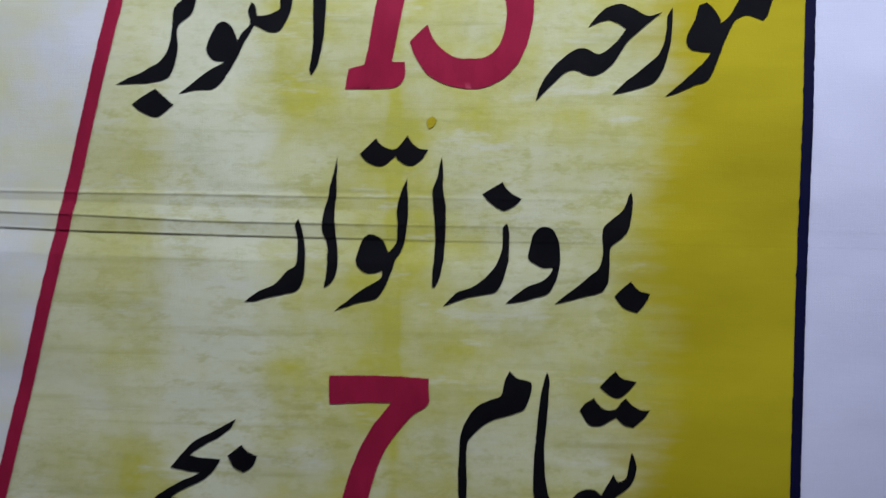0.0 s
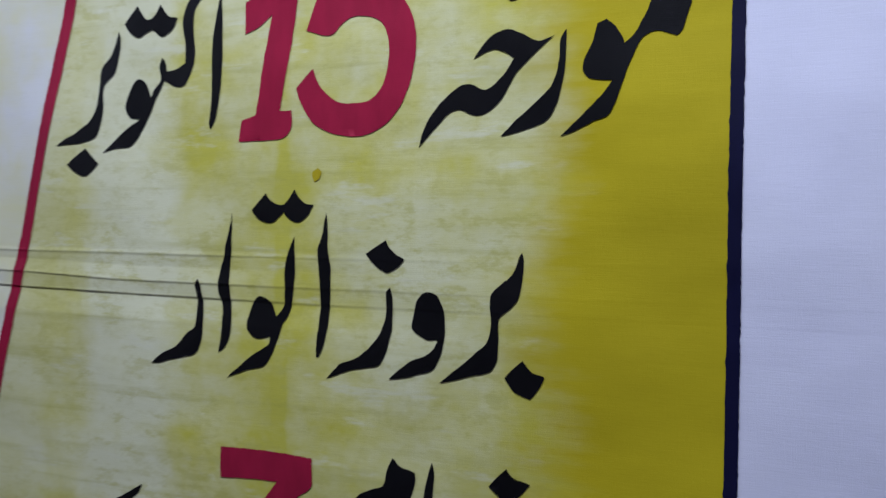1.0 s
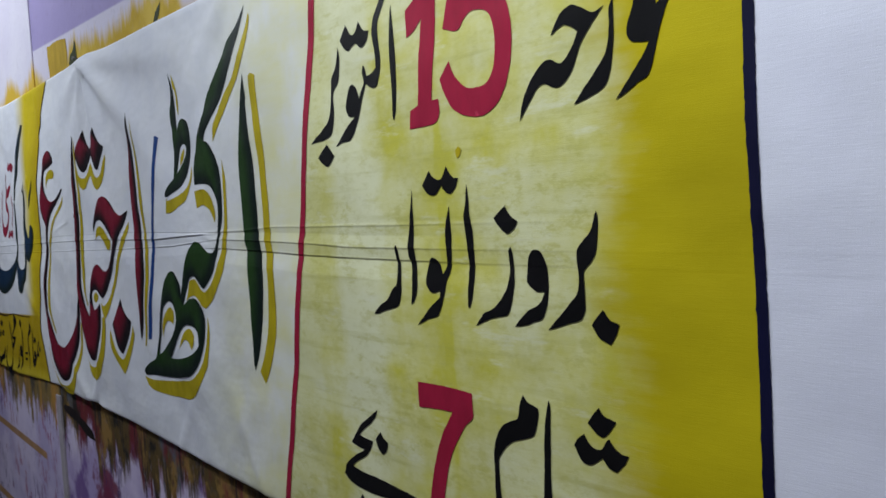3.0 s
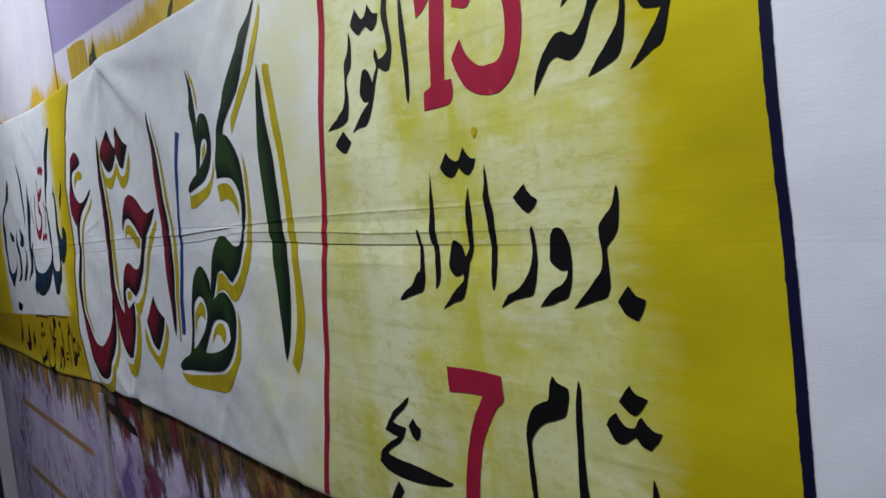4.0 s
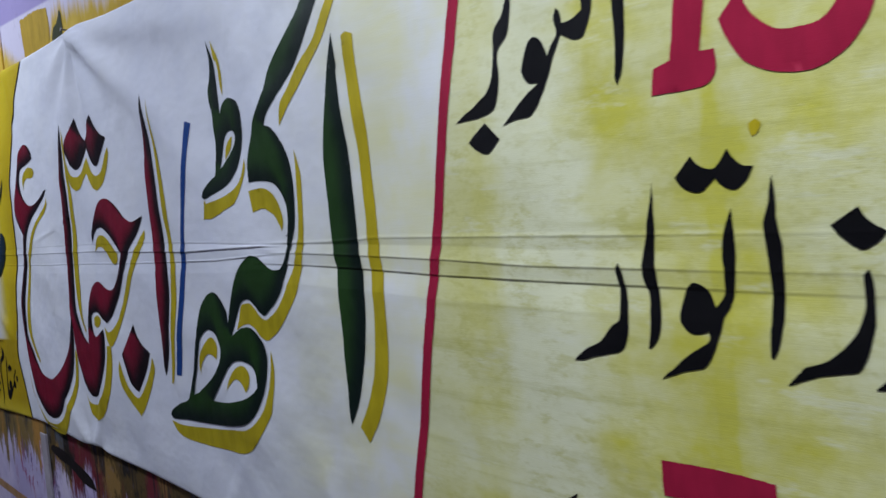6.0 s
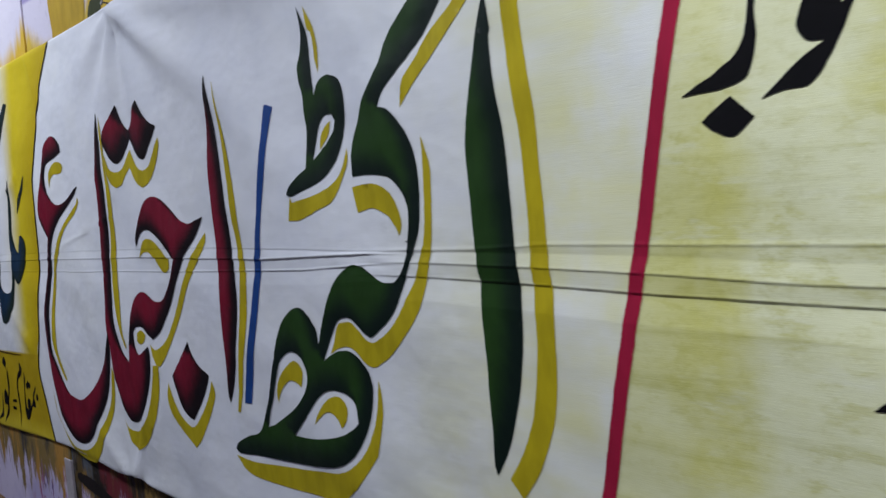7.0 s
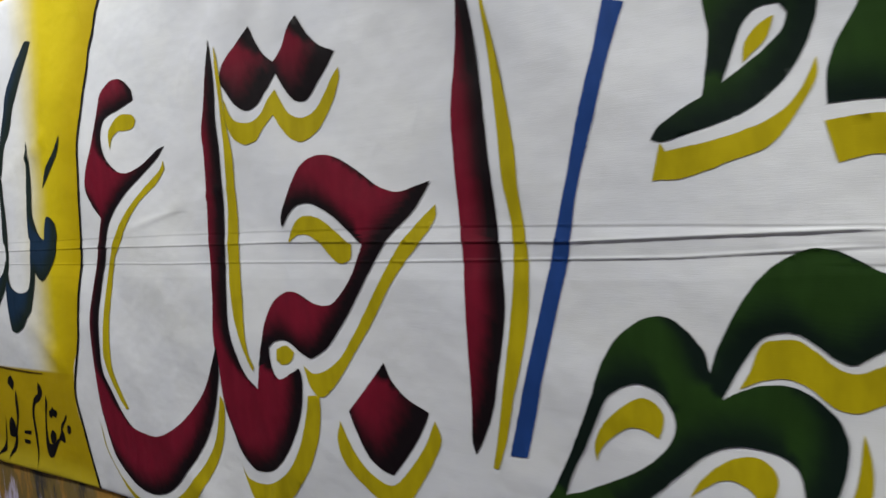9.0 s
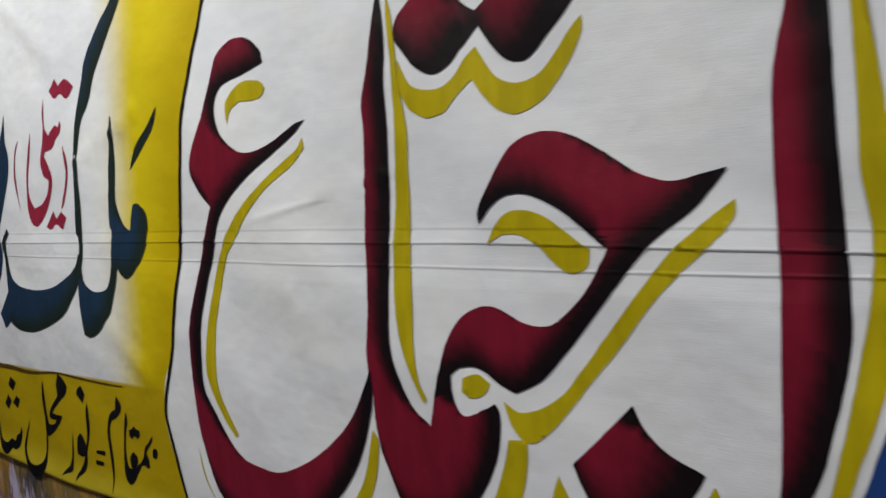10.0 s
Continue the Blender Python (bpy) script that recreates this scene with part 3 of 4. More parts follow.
brushed("dot", INK, [(-55, 1900), (-34, 1921), (-21, 1904), (-12, 1904), (2, 1920), (12, 1906), (27, 1902), (20, 1889), (2, 1881), (-12, 1890), (-31, 1882), (-46, 1889)])
brushed("letter", INK, [(95, 1926), (91, 1913), (85, 1887), (81, 1861), (81, 1830), (80, 1799), (76, 1772), (78, 1765), (86, 1779), (93, 1809), (96, 1840), (96, 1870), (96, 1901)])
brushed("numeral", CRIMSON, [(181, 1966), (166, 1936), (155, 1923), (130, 1910), (130, 1873), (151, 1881), (167, 1893), (158, 1848), (151, 1808), (145, 1779), (125, 1773), (121, 1749), (155, 1749), (185, 1752), (195, 1763), (195, 1782), (179, 1782), (185, 1813), (193, 1855), (202, 1909), (211, 1954), (216, 1982), (190, 1983)], label="crimson numeral")
brushed("numeral", CRIMSON, [(239, 1956), (234, 1925), (221, 1892), (213, 1871), (245, 1863), (260, 1876), (274, 1882), (291, 1881), (307, 1875), (316, 1862), (319, 1844), (317, 1821), (309, 1801), (294, 1789), (276, 1787), (258, 1788), (242, 1797), (230, 1810), (222, 1828), (201, 1807), (206, 1793), (220, 1770), (238, 1758), (264, 1751), (288, 1751), (315, 1762), (336, 1785), (347, 1814), (352, 1844), (349, 1871), (339, 1892), (327, 1904), (310, 1911), (290, 1912), (274, 1910), (262, 1906), (268, 1924), (273, 1937), (306, 1939), (336, 1940), (343, 1959), (244, 1977)], label="crimson numeral")
brushed("letter", INK, [(507, 1843), (501, 1839), (489, 1829), (476, 1818), (469, 1812), (460, 1799), (450, 1783), (438, 1772), (426, 1767), (414, 1769), (404, 1774), (392, 1771), (377, 1757), (364, 1744), (356, 1736), (361, 1752), (370, 1769), (385, 1785), (401, 1797), (415, 1800), (432, 1793), (443, 1799), (457, 1813), (464, 1823), (454, 1830), (442, 1834), (431, 1831), (419, 1825), (427, 1837), (441, 1849), (457, 1853), (473, 1847), (489, 1839), (497, 1840)])
brushed("dot", INK, [(462, 1918), (471, 1912), (476, 1902), (488, 1895), (481, 1889), (469, 1884), (459, 1882), (450, 1891), (443, 1907), (451, 1914)])
brushed("letter", INK, [(519, 1849), (513, 1839), (512, 1821), (507, 1799), (500, 1789), (481, 1773), (462, 1757), (449, 1744), (468, 1749), (497, 1758), (508, 1772), (514, 1791), (518, 1814), (519, 1836)])
brushed("letter", INK, [(608, 1893), (602, 1871), (597, 1857), (588, 1841), (577, 1830), (576, 1835), (567, 1848), (559, 1855), (550, 1852), (546, 1835), (538, 1819), (536, 1807), (542, 1799), (554, 1796), (566, 1795), (562, 1789), (548, 1774), (530, 1758), (513, 1742), (533, 1749), (547, 1756), (560, 1760), (569, 1772), (576, 1792), (584, 1814), (593, 1833), (603, 1840), (612, 1840), (627, 1834), (632, 1840), (637, 1857), (640, 1867), (636, 1877), (627, 1886), (616, 1892), (613, 1898), (609, 1899)])
brushed("paint_drop", MUSTARD, [(223, 1712), (230, 1716), (235, 1712), (232, 1705), (226, 1701), (223, 1707)])

# large green word with its mustard drop shadow
brushed("letter", GREEN, [(-420, 1904), (-415, 1858), (-418, 1852), (-417, 1802), (-410, 1751), (-407, 1700), (-405, 1635), (-401, 1543), (-403, 1511), (-408, 1478), (-417, 1439), (-431, 1398), (-446, 1366), (-463, 1343), (-466, 1357), (-465, 1398), (-466, 1444), (-466, 1473), (-468, 1514), (-472, 1606), (-474, 1635), (-475, 1693), (-476, 1718), (-475, 1738), (-461, 1791), (-450, 1824), (-439, 1856), (-438, 1861)], label="bottle green airbrushed letter", reach=0.05)
brushed("letter_shadow", MUSTARD, [(-395, 1896), (-383, 1899), (-368, 1894), (-367, 1843), (-362, 1794), (-358, 1761), (-358, 1713), (-356, 1661), (-354, 1608), (-350, 1546), (-353, 1484), (-357, 1452), (-364, 1421), (-378, 1386), (-395, 1354), (-422, 1322), (-441, 1342), (-432, 1355), (-414, 1382), (-398, 1416), (-390, 1448), (-384, 1481), (-380, 1513), (-381, 1615), (-381, 1662), (-383, 1715), (-385, 1748), (-391, 1798), (-394, 1848)])
brushed("letter", GREEN, [(-399, 2025), (-405, 2012), (-428, 1981), (-455, 1951), (-483, 1920), (-533, 1873), (-570, 1850), (-605, 1829), (-627, 1814), (-639, 1798), (-623, 1794), (-604, 1780), (-586, 1759), (-574, 1735), (-569, 1709), (-569, 1679), (-575, 1644), (-582, 1626), (-609, 1622), (-604, 1620), (-598, 1644), (-597, 1668), (-607, 1686), (-626, 1703), (-646, 1709), (-684, 1712), (-713, 1711), (-713, 1735), (-705, 1759), (-689, 1783), (-674, 1808), (-646, 1835), (-626, 1855), (-603, 1886), (-509, 1949), (-482, 1973), (-438, 1994), (-413, 2013)], label="bottle green airbrushed letter", reach=0.045)
brushed("letter", GREEN, [(-579, 1633), (-588, 1617), (-606, 1588), (-634, 1541), (-654, 1519), (-680, 1502), (-701, 1491), (-715, 1496), (-730, 1506), (-747, 1515), (-763, 1515), (-781, 1507), (-797, 1487), (-811, 1465), (-822, 1446), (-838, 1458), (-832, 1472), (-825, 1492), (-807, 1525), (-784, 1557), (-759, 1579), (-731, 1590), (-711, 1588), (-692, 1580), (-671, 1569), (-652, 1567), (-636, 1570), (-615, 1591), (-604, 1617), (-600, 1636)], lift=2, label="bottle green airbrushed letter", reach=0.045)
brushed("letter", GREEN, [(-820, 1448), (-800, 1459), (-777, 1466), (-755, 1467), (-735, 1460), (-716, 1444), (-707, 1425), (-707, 1405), (-715, 1377), (-731, 1347), (-754, 1320), (-778, 1303), (-807, 1292), (-855, 1283), (-919, 1275), (-988, 1269), (-1062, 1265), (-1125, 1259), (-1137, 1265), (-1127, 1276), (-1088, 1293), (-1042, 1309), (-1012, 1353), (-988, 1396), (-969, 1433), (-959, 1461), (-938, 1494), (-919, 1510), (-898, 1521), (-876, 1523), (-861, 1516), (-848, 1504), (-837, 1491), (-832, 1472)], holes=[[(-1013, 1320), (-1002, 1346), (-980, 1381), (-966, 1406), (-949, 1436), (-930, 1449), (-913, 1454), (-888, 1448), (-872, 1429), (-871, 1411), (-883, 1391), (-907, 1370), (-943, 1350), (-990, 1328)], [(-928, 1320), (-898, 1343), (-863, 1373), (-836, 1395), (-812, 1405), (-789, 1407), (-767, 1403), (-750, 1392), (-744, 1365), (-762, 1352), (-791, 1340), (-838, 1329), (-882, 1323)]], lift=3, label="bottle green airbrushed letter", reach=0.045)
brushed("letter_shadow", MUSTARD, [(-968, 1365), (-969, 1383), (-956, 1406), (-929, 1430), (-908, 1440), (-890, 1434), (-883, 1420), (-890, 1401), (-903, 1407), (-922, 1408), (-947, 1393), (-963, 1376)])
brushed("letter_shadow", MUSTARD, [(-859, 1348), (-846, 1367), (-823, 1387), (-798, 1398), (-779, 1395), (-769, 1381), (-773, 1364), (-784, 1353), (-796, 1367), (-816, 1373), (-837, 1364)])
brushed("letter", GREEN, [(-809, 1958), (-807, 1923), (-818, 1894), (-829, 1878), (-830, 1856), (-823, 1837), (-822, 1810), (-818, 1783), (-825, 1729), (-847, 1719), (-872, 1704), (-879, 1694), (-867, 1691), (-826, 1700), (-787, 1711), (-768, 1721), (-748, 1737), (-732, 1758), (-720, 1786), (-715, 1815), (-717, 1836), (-726, 1847), (-742, 1853), (-760, 1854), (-779, 1847), (-793, 1831), (-793, 1851), (-793, 1882), (-792, 1921)], holes=[[(-806, 1739), (-795, 1767), (-785, 1789), (-770, 1800), (-752, 1800), (-744, 1791), (-751, 1776), (-770, 1761), (-790, 1749)]], label="bottle green airbrushed letter", reach=0.045)
brushed("letter_shadow", MUSTARD, [(-786, 1754), (-784, 1771), (-771, 1785), (-756, 1791), (-763, 1773), (-778, 1761)])
brushed("letter_shadow", MUSTARD, [(-791, 1955), (-776, 1930), (-771, 1917), (-768, 1891), (-773, 1861), (-779, 1879), (-779, 1901), (-781, 1919), (-789, 1924)])
brushed("letter_shadow", MUSTARD, [(-721, 1751), (-731, 1732), (-747, 1713), (-774, 1699), (-820, 1688), (-864, 1682), (-869, 1690), (-881, 1655), (-847, 1656), (-799, 1669), (-765, 1679), (-749, 1694), (-733, 1715), (-721, 1735)])
brushed("letter_shadow", MUSTARD, [(-384, 2009), (-381, 1997), (-398, 1959), (-420, 1928), (-446, 1900), (-491, 1866), (-528, 1840), (-562, 1817), (-593, 1792), (-583, 1824), (-554, 1846), (-523, 1872), (-473, 1901), (-446, 1928), (-419, 1959), (-397, 1986)])
brushed("letter_shadow", MUSTARD, [(-558, 1754), (-550, 1735), (-543, 1715), (-544, 1689), (-549, 1651), (-554, 1617), (-565, 1586), (-589, 1534), (-628, 1494), (-665, 1465), (-679, 1458), (-700, 1449), (-720, 1454), (-739, 1468), (-760, 1473), (-782, 1469), (-803, 1460), (-793, 1477), (-781, 1502), (-764, 1508), (-745, 1508), (-731, 1500), (-711, 1486), (-696, 1484), (-671, 1495), (-646, 1513), (-616, 1546), (-591, 1579), (-575, 1611), (-571, 1617), (-563, 1651), (-559, 1690), (-557, 1728)])
brushed("letter_shadow", MUSTARD, [(-716, 1697), (-672, 1700), (-648, 1694), (-628, 1681), (-615, 1660), (-613, 1642), (-620, 1630), (-625, 1640), (-639, 1655), (-657, 1663), (-675, 1667), (-705, 1662), (-710, 1677)])
brushed("letter_shadow", MUSTARD, [(-1136, 1253), (-1079, 1251), (-996, 1258), (-920, 1266), (-850, 1276), (-803, 1283), (-768, 1297), (-736, 1322), (-712, 1357), (-700, 1390), (-694, 1432), (-688, 1411), (-688, 1382), (-696, 1350), (-708, 1321), (-792, 1247), (-911, 1230), (-1018, 1225), (-1100, 1230)])
brushed("divider_stroke", BLUE, [(-926, 1834), (-902, 1828), (-917, 1792), (-939, 1732), (-969, 1654), (-989, 1582), (-1015, 1506), (-1042, 1420), (-1065, 1352), (-1091, 1350), (-1067, 1417), (-1038, 1505), (-1012, 1581), (-986, 1655), (-962, 1726), (-939, 1786)], label="royal blue slanting stroke")

# large maroon word with its mustard drop shadow
brushed("letter", MAROON, [(-1109, 1905), (-1099, 1864), (-1092, 1709), (-1090, 1668), (-1088, 1628), (-1084, 1576), (-1082, 1531), (-1086, 1498), (-1095, 1456), (-1111, 1400), (-1133, 1359), (-1144, 1343), (-1149, 1356), (-1145, 1396), (-1142, 1461), (-1141, 1525), (-1142, 1575), (-1145, 1630), (-1146, 1688), (-1144, 1745), (-1130, 1807), (-1116, 1867)], label="maroon letter airbrushed dark along one side", reach=0.045)
brushed("letter_shadow", MUSTARD, [(-1082, 1893), (-1052, 1705), (-1051, 1647), (-1046, 1596), (-1046, 1549), (-1051, 1509), (-1063, 1459), (-1078, 1417), (-1094, 1369), (-1110, 1331), (-1119, 1331), (-1101, 1393), (-1088, 1445), (-1076, 1507), (-1067, 1560), (-1065, 1608), (-1073, 1660), (-1074, 1707)])
brushed("letter", MAROON, [(-1623, 1899), (-1615, 1838), (-1621, 1783), (-1622, 1728), (-1627, 1663), (-1632, 1597), (-1640, 1509), (-1638, 1461), (-1626, 1428), (-1606, 1396), (-1576, 1376), (-1568, 1409), (-1561, 1433), (-1539, 1438), (-1538, 1424), (-1530, 1404), (-1518, 1397), (-1496, 1405), (-1473, 1417), (-1466, 1408), (-1466, 1383), (-1474, 1351), (-1495, 1311), (-1522, 1279), (-1557, 1255), (-1582, 1247), (-1614, 1247), (-1640, 1270), (-1656, 1302), (-1669, 1331), (-1676, 1365), (-1677, 1404), (-1681, 1429), (-1682, 1458), (-1677, 1508), (-1676, 1566), (-1675, 1597), (-1670, 1664), (-1665, 1731), (-1665, 1764), (-1652, 1800), (-1636, 1854)], label="maroon letter airbrushed dark along one side", reach=0.05)
brushed("letter", MAROON, [(-1567, 1412), (-1556, 1448), (-1540, 1486), (-1517, 1512), (-1485, 1526), (-1463, 1525), (-1433, 1513), (-1410, 1509), (-1389, 1513), (-1367, 1529), (-1345, 1550), (-1316, 1593), (-1341, 1611), (-1368, 1630), (-1396, 1643), (-1427, 1650), (-1457, 1642), (-1485, 1617), (-1486, 1630), (-1466, 1662), (-1440, 1696), (-1418, 1708), (-1387, 1713), (-1354, 1706), (-1316, 1687), (-1278, 1666), (-1245, 1658), (-1213, 1664), (-1189, 1669), (-1195, 1661), (-1223, 1631), (-1251, 1612), (-1273, 1594), (-1297, 1569), (-1321, 1542), (-1350, 1510), (-1377, 1480), (-1403, 1453), (-1433, 1437), (-1444, 1434), (-1465, 1441), (-1485, 1452), (-1503, 1456), (-1526, 1451), (-1539, 1442), (-1538, 1424)], lift=2, label="maroon letter airbrushed dark along one side", reach=0.05)
brushed("letter_shadow", MUSTARD, [(-1520, 1441), (-1497, 1448), (-1479, 1440), (-1486, 1427), (-1508, 1419), (-1522, 1425)])
brushed("letter", MAROON, [(-1864, 1837), (-1868, 1853), (-1891, 1870), (-1918, 1876), (-1947, 1873), (-1973, 1859), (-1990, 1834), (-2011, 1798), (-2030, 1766), (-2065, 1723), (-2076, 1695), (-2060, 1666), (-2029, 1640), (-2049, 1609), (-2069, 1578), (-2034, 1578), (-2010, 1620), (-1980, 1647), (-1928, 1678), (-1867, 1708), (-1810, 1735), (-1781, 1753), (-1807, 1748), (-1858, 1728), (-1897, 1718), (-1930, 1717), (-1956, 1728), (-1981, 1749), (-1989, 1774), (-1985, 1795), (-1966, 1813), (-1918, 1824), (-1867, 1835)], label="maroon letter airbrushed dark along one side", reach=0.045)
brushed("letter", MAROON, [(-2064, 1587), (-2081, 1550), (-2101, 1502), (-2116, 1448), (-2119, 1388), (-2118, 1310), (-2101, 1246), (-2070, 1191), (-2017, 1158), (-1962, 1145), (-1917, 1148), (-1871, 1165), (-1813, 1203), (-1754, 1257), (-1711, 1315), (-1689, 1363), (-1678, 1399), (-1677, 1434), (-1714, 1376), (-1754, 1335), (-1816, 1291), (-1873, 1264), (-1907, 1255), (-1951, 1254), (-1990, 1259), (-2026, 1280), (-2060, 1317), (-2084, 1350), (-2088, 1397), (-2083, 1462), (-2062, 1527), (-2040, 1567), (-2029, 1587)], lift=2, label="maroon letter airbrushed dark along one side", reach=0.05)
brushed("letter_shadow", MUSTARD, [(-1870, 1809), (-1887, 1814), (-1915, 1815), (-1939, 1805), (-1958, 1788), (-1958, 1758), (-1949, 1776), (-1926, 1788), (-1899, 1787), (-1876, 1791), (-1865, 1801)])
brushed("letter_shadow", MUSTARD, [(-1791, 1730), (-1803, 1717), (-1849, 1694), (-1897, 1667), (-1948, 1636), (-1990, 1603), (-2010, 1578), (-2032, 1550), (-2057, 1492), (-2071, 1433), (-2076, 1386), (-2060, 1346), (-2032, 1308), (-2010, 1289), (-2002, 1293), (-2023, 1321), (-2045, 1359), (-2049, 1406), (-2043, 1464), (-2021, 1528), (-1998, 1568), (-1976, 1587), (-1941, 1619), (-1876, 1666), (-1818, 1695), (-1789, 1716)])
brushed("letter_shadow", MUSTARD, [(-2126, 1252), (-2105, 1203), (-2065, 1159), (-2011, 1131), (-1966, 1127), (-1909, 1133), (-1853, 1155), (-1795, 1192), (-1738, 1244), (-1707, 1290), (-1684, 1354), (-1674, 1340), (-1684, 1294), (-1710, 1244), (-1757, 1189), (-1816, 1135), (-1861, 1111), (-1915, 1106), (-1980, 1112), (-2035, 1131), (-2086, 1176), (-2115, 1214)])
brushed("letter_shadow", MUSTARD, [(-1644, 1249), (-1630, 1230), (-1593, 1225), (-1560, 1235), (-1517, 1259), (-1481, 1304), (-1463, 1348), (-1454, 1380), (-1427, 1384), (-1430, 1352), (-1440, 1315), (-1464, 1275), (-1503, 1231), (-1541, 1203), (-1583, 1188), (-1614, 1196), (-1631, 1220)])
brushed("letter_shadow", MUSTARD, [(-1183, 1641), (-1184, 1624), (-1208, 1598), (-1236, 1574), (-1273, 1537), (-1305, 1499), (-1347, 1453), (-1378, 1416), (-1400, 1394), (-1421, 1382), (-1437, 1385), (-1451, 1401), (-1460, 1422), (-1437, 1413), (-1408, 1421), (-1378, 1441), (-1352, 1472), (-1318, 1512), (-1285, 1550), (-1247, 1592), (-1212, 1620)])
brushed("letter_shadow", MUSTARD, [(-1476, 1594), (-1460, 1617), (-1442, 1630), (-1417, 1632), (-1391, 1625), (-1363, 1608), (-1338, 1593), (-1342, 1575), (-1363, 1567), (-1383, 1577), (-1403, 1594), (-1425, 1605), (-1450, 1606)])
brushed("dot", MAROON, [(-1297, 1439), (-1284, 1418), (-1260, 1398), (-1219, 1384), (-1228, 1367), (-1258, 1326), (-1288, 1294), (-1309, 1298), (-1336, 1313), (-1357, 1344), (-1369, 1368), (-1340, 1396)], label="maroon letter airbrushed dark along one side", reach=0.085)
brushed("letter_shadow", MUSTARD, [(-1388, 1353), (-1381, 1339), (-1355, 1305), (-1325, 1286), (-1291, 1280), (-1261, 1304), (-1231, 1339), (-1210, 1375), (-1201, 1353), (-1213, 1328), (-1243, 1286), (-1266, 1258), (-1292, 1241), (-1308, 1250), (-1342, 1266), (-1379, 1291), (-1396, 1324)])
brushed("dot", MAROON, [(-1526, 1903), (-1513, 1877), (-1497, 1858), (-1479, 1847), (-1452, 1864), (-1428, 1886), (-1409, 1899), (-1392, 1874), (-1369, 1854), (-1342, 1843), (-1357, 1827), (-1379, 1808), (-1401, 1790), (-1419, 1786), (-1439, 1792), (-1457, 1808), (-1475, 1831), (-1501, 1811), (-1523, 1792), (-1543, 1786), (-1565, 1794), (-1586, 1816), (-1599, 1836), (-1591, 1857), (-1559, 1880)], label="maroon letter airbrushed dark along one side", reach=0.085)
brushed("letter_shadow", MUSTARD, [(-1595, 1808), (-1576, 1777), (-1542, 1769), (-1517, 1778), (-1499, 1798), (-1481, 1809), (-1467, 1790), (-1449, 1772), (-1422, 1765), (-1394, 1771), (-1372, 1789), (-1353, 1810), (-1338, 1822), (-1338, 1809), (-1350, 1786), (-1369, 1764), (-1391, 1744), (-1423, 1733), (-1447, 1738), (-1469, 1754), (-1488, 1775), (-1509, 1760), (-1527, 1744), (-1551, 1738), (-1574, 1745), (-1588, 1758), (-1595, 1776)])
brushed("letter_shadow", MUSTARD, [(-1610, 1889), (-1602, 1863), (-1598, 1827), (-1595, 1776), (-1589, 1726), (-1593, 1671), (-1596, 1588), (-1597, 1525), (-1598, 1473), (-1592, 1431), (-1580, 1408), (-1585, 1403), (-1604, 1435), (-1622, 1477), (-1628, 1519), (-1626, 1567), (-1625, 1588), (-1616, 1658), (-1609, 1727), (-1606, 1796), (-1609, 1851)], lift=2)

# name panel: dark word, small rose word in brackets, place line below
brushed("letter", TEAL, [(-2276, 1992), (-2303, 1975), (-2337, 1954), (-2372, 1929), (-2410, 1895), (-2426, 1869), (-2455, 1825), (-2468, 1793), (-2479, 1750), (-2489, 1702), (-2497, 1644), (-2502, 1594), (-2495, 1587), (-2500, 1541), (-2504, 1501), (-2486, 1546), (-2476, 1608), (-2477, 1590), (-2475, 1624), (-2472, 1682), (-2467, 1730), (-2456, 1768), (-2441, 1800), (-2414, 1826), (-2379, 1869), (-2348, 1897), (-2312, 1928), (-2278, 1958), (-2249, 1988)], label="dark teal airbrushed letter", reach=0.045)
brushed("letter", TEAL, [(-2822, 1600), (-2812, 1591), (-2832, 1570), (-2831, 1535), (-2818, 1500), (-2778, 1482), (-2696, 1478), (-2614, 1488), (-2560, 1507), (-2519, 1529), (-2501, 1556), (-2492, 1546), (-2504, 1504), (-2539, 1465), (-2576, 1436), (-2631, 1415), (-2702, 1395), (-2745, 1389), (-2802, 1390), (-2840, 1401), (-2842, 1434), (-2843, 1487), (-2846, 1535), (-2852, 1570)], lift=2, label="dark teal airbrushed letter", reach=0.045)
brushed("letter", TEAL, [(-2331, 1801), (-2327, 1778), (-2331, 1734), (-2334, 1697), (-2336, 1652), (-2323, 1624), (-2307, 1608), (-2290, 1601), (-2284, 1633), (-2276, 1647), (-2258, 1646), (-2238, 1633), (-2232, 1606), (-2236, 1600), (-2245, 1572), (-2270, 1544), (-2308, 1520), (-2328, 1521), (-2346, 1536), (-2359, 1506), (-2376, 1475), (-2389, 1450), (-2434, 1416), (-2470, 1402), (-2492, 1405), (-2499, 1431), (-2505, 1467), (-2504, 1504), (-2492, 1536), (-2483, 1505), (-2457, 1491), (-2424, 1489), (-2396, 1497), (-2377, 1520), (-2365, 1560), (-2357, 1599), (-2364, 1610), (-2359, 1670), (-2356, 1707), (-2347, 1743)], lift=3, label="dark green airbrushed letter", reach=0.045)
brushed("letter", TEAL, [(-2156, 1800), (-2163, 1784), (-2184, 1763), (-2228, 1735), (-2280, 1704), (-2267, 1722), (-2245, 1743), (-2195, 1772)], reach=0.045)
brushed("dot", ROSE, [(-2566, 1861), (-2535, 1882), (-2521, 1867), (-2490, 1877), (-2460, 1861), (-2492, 1842), (-2516, 1853), (-2543, 1846)])
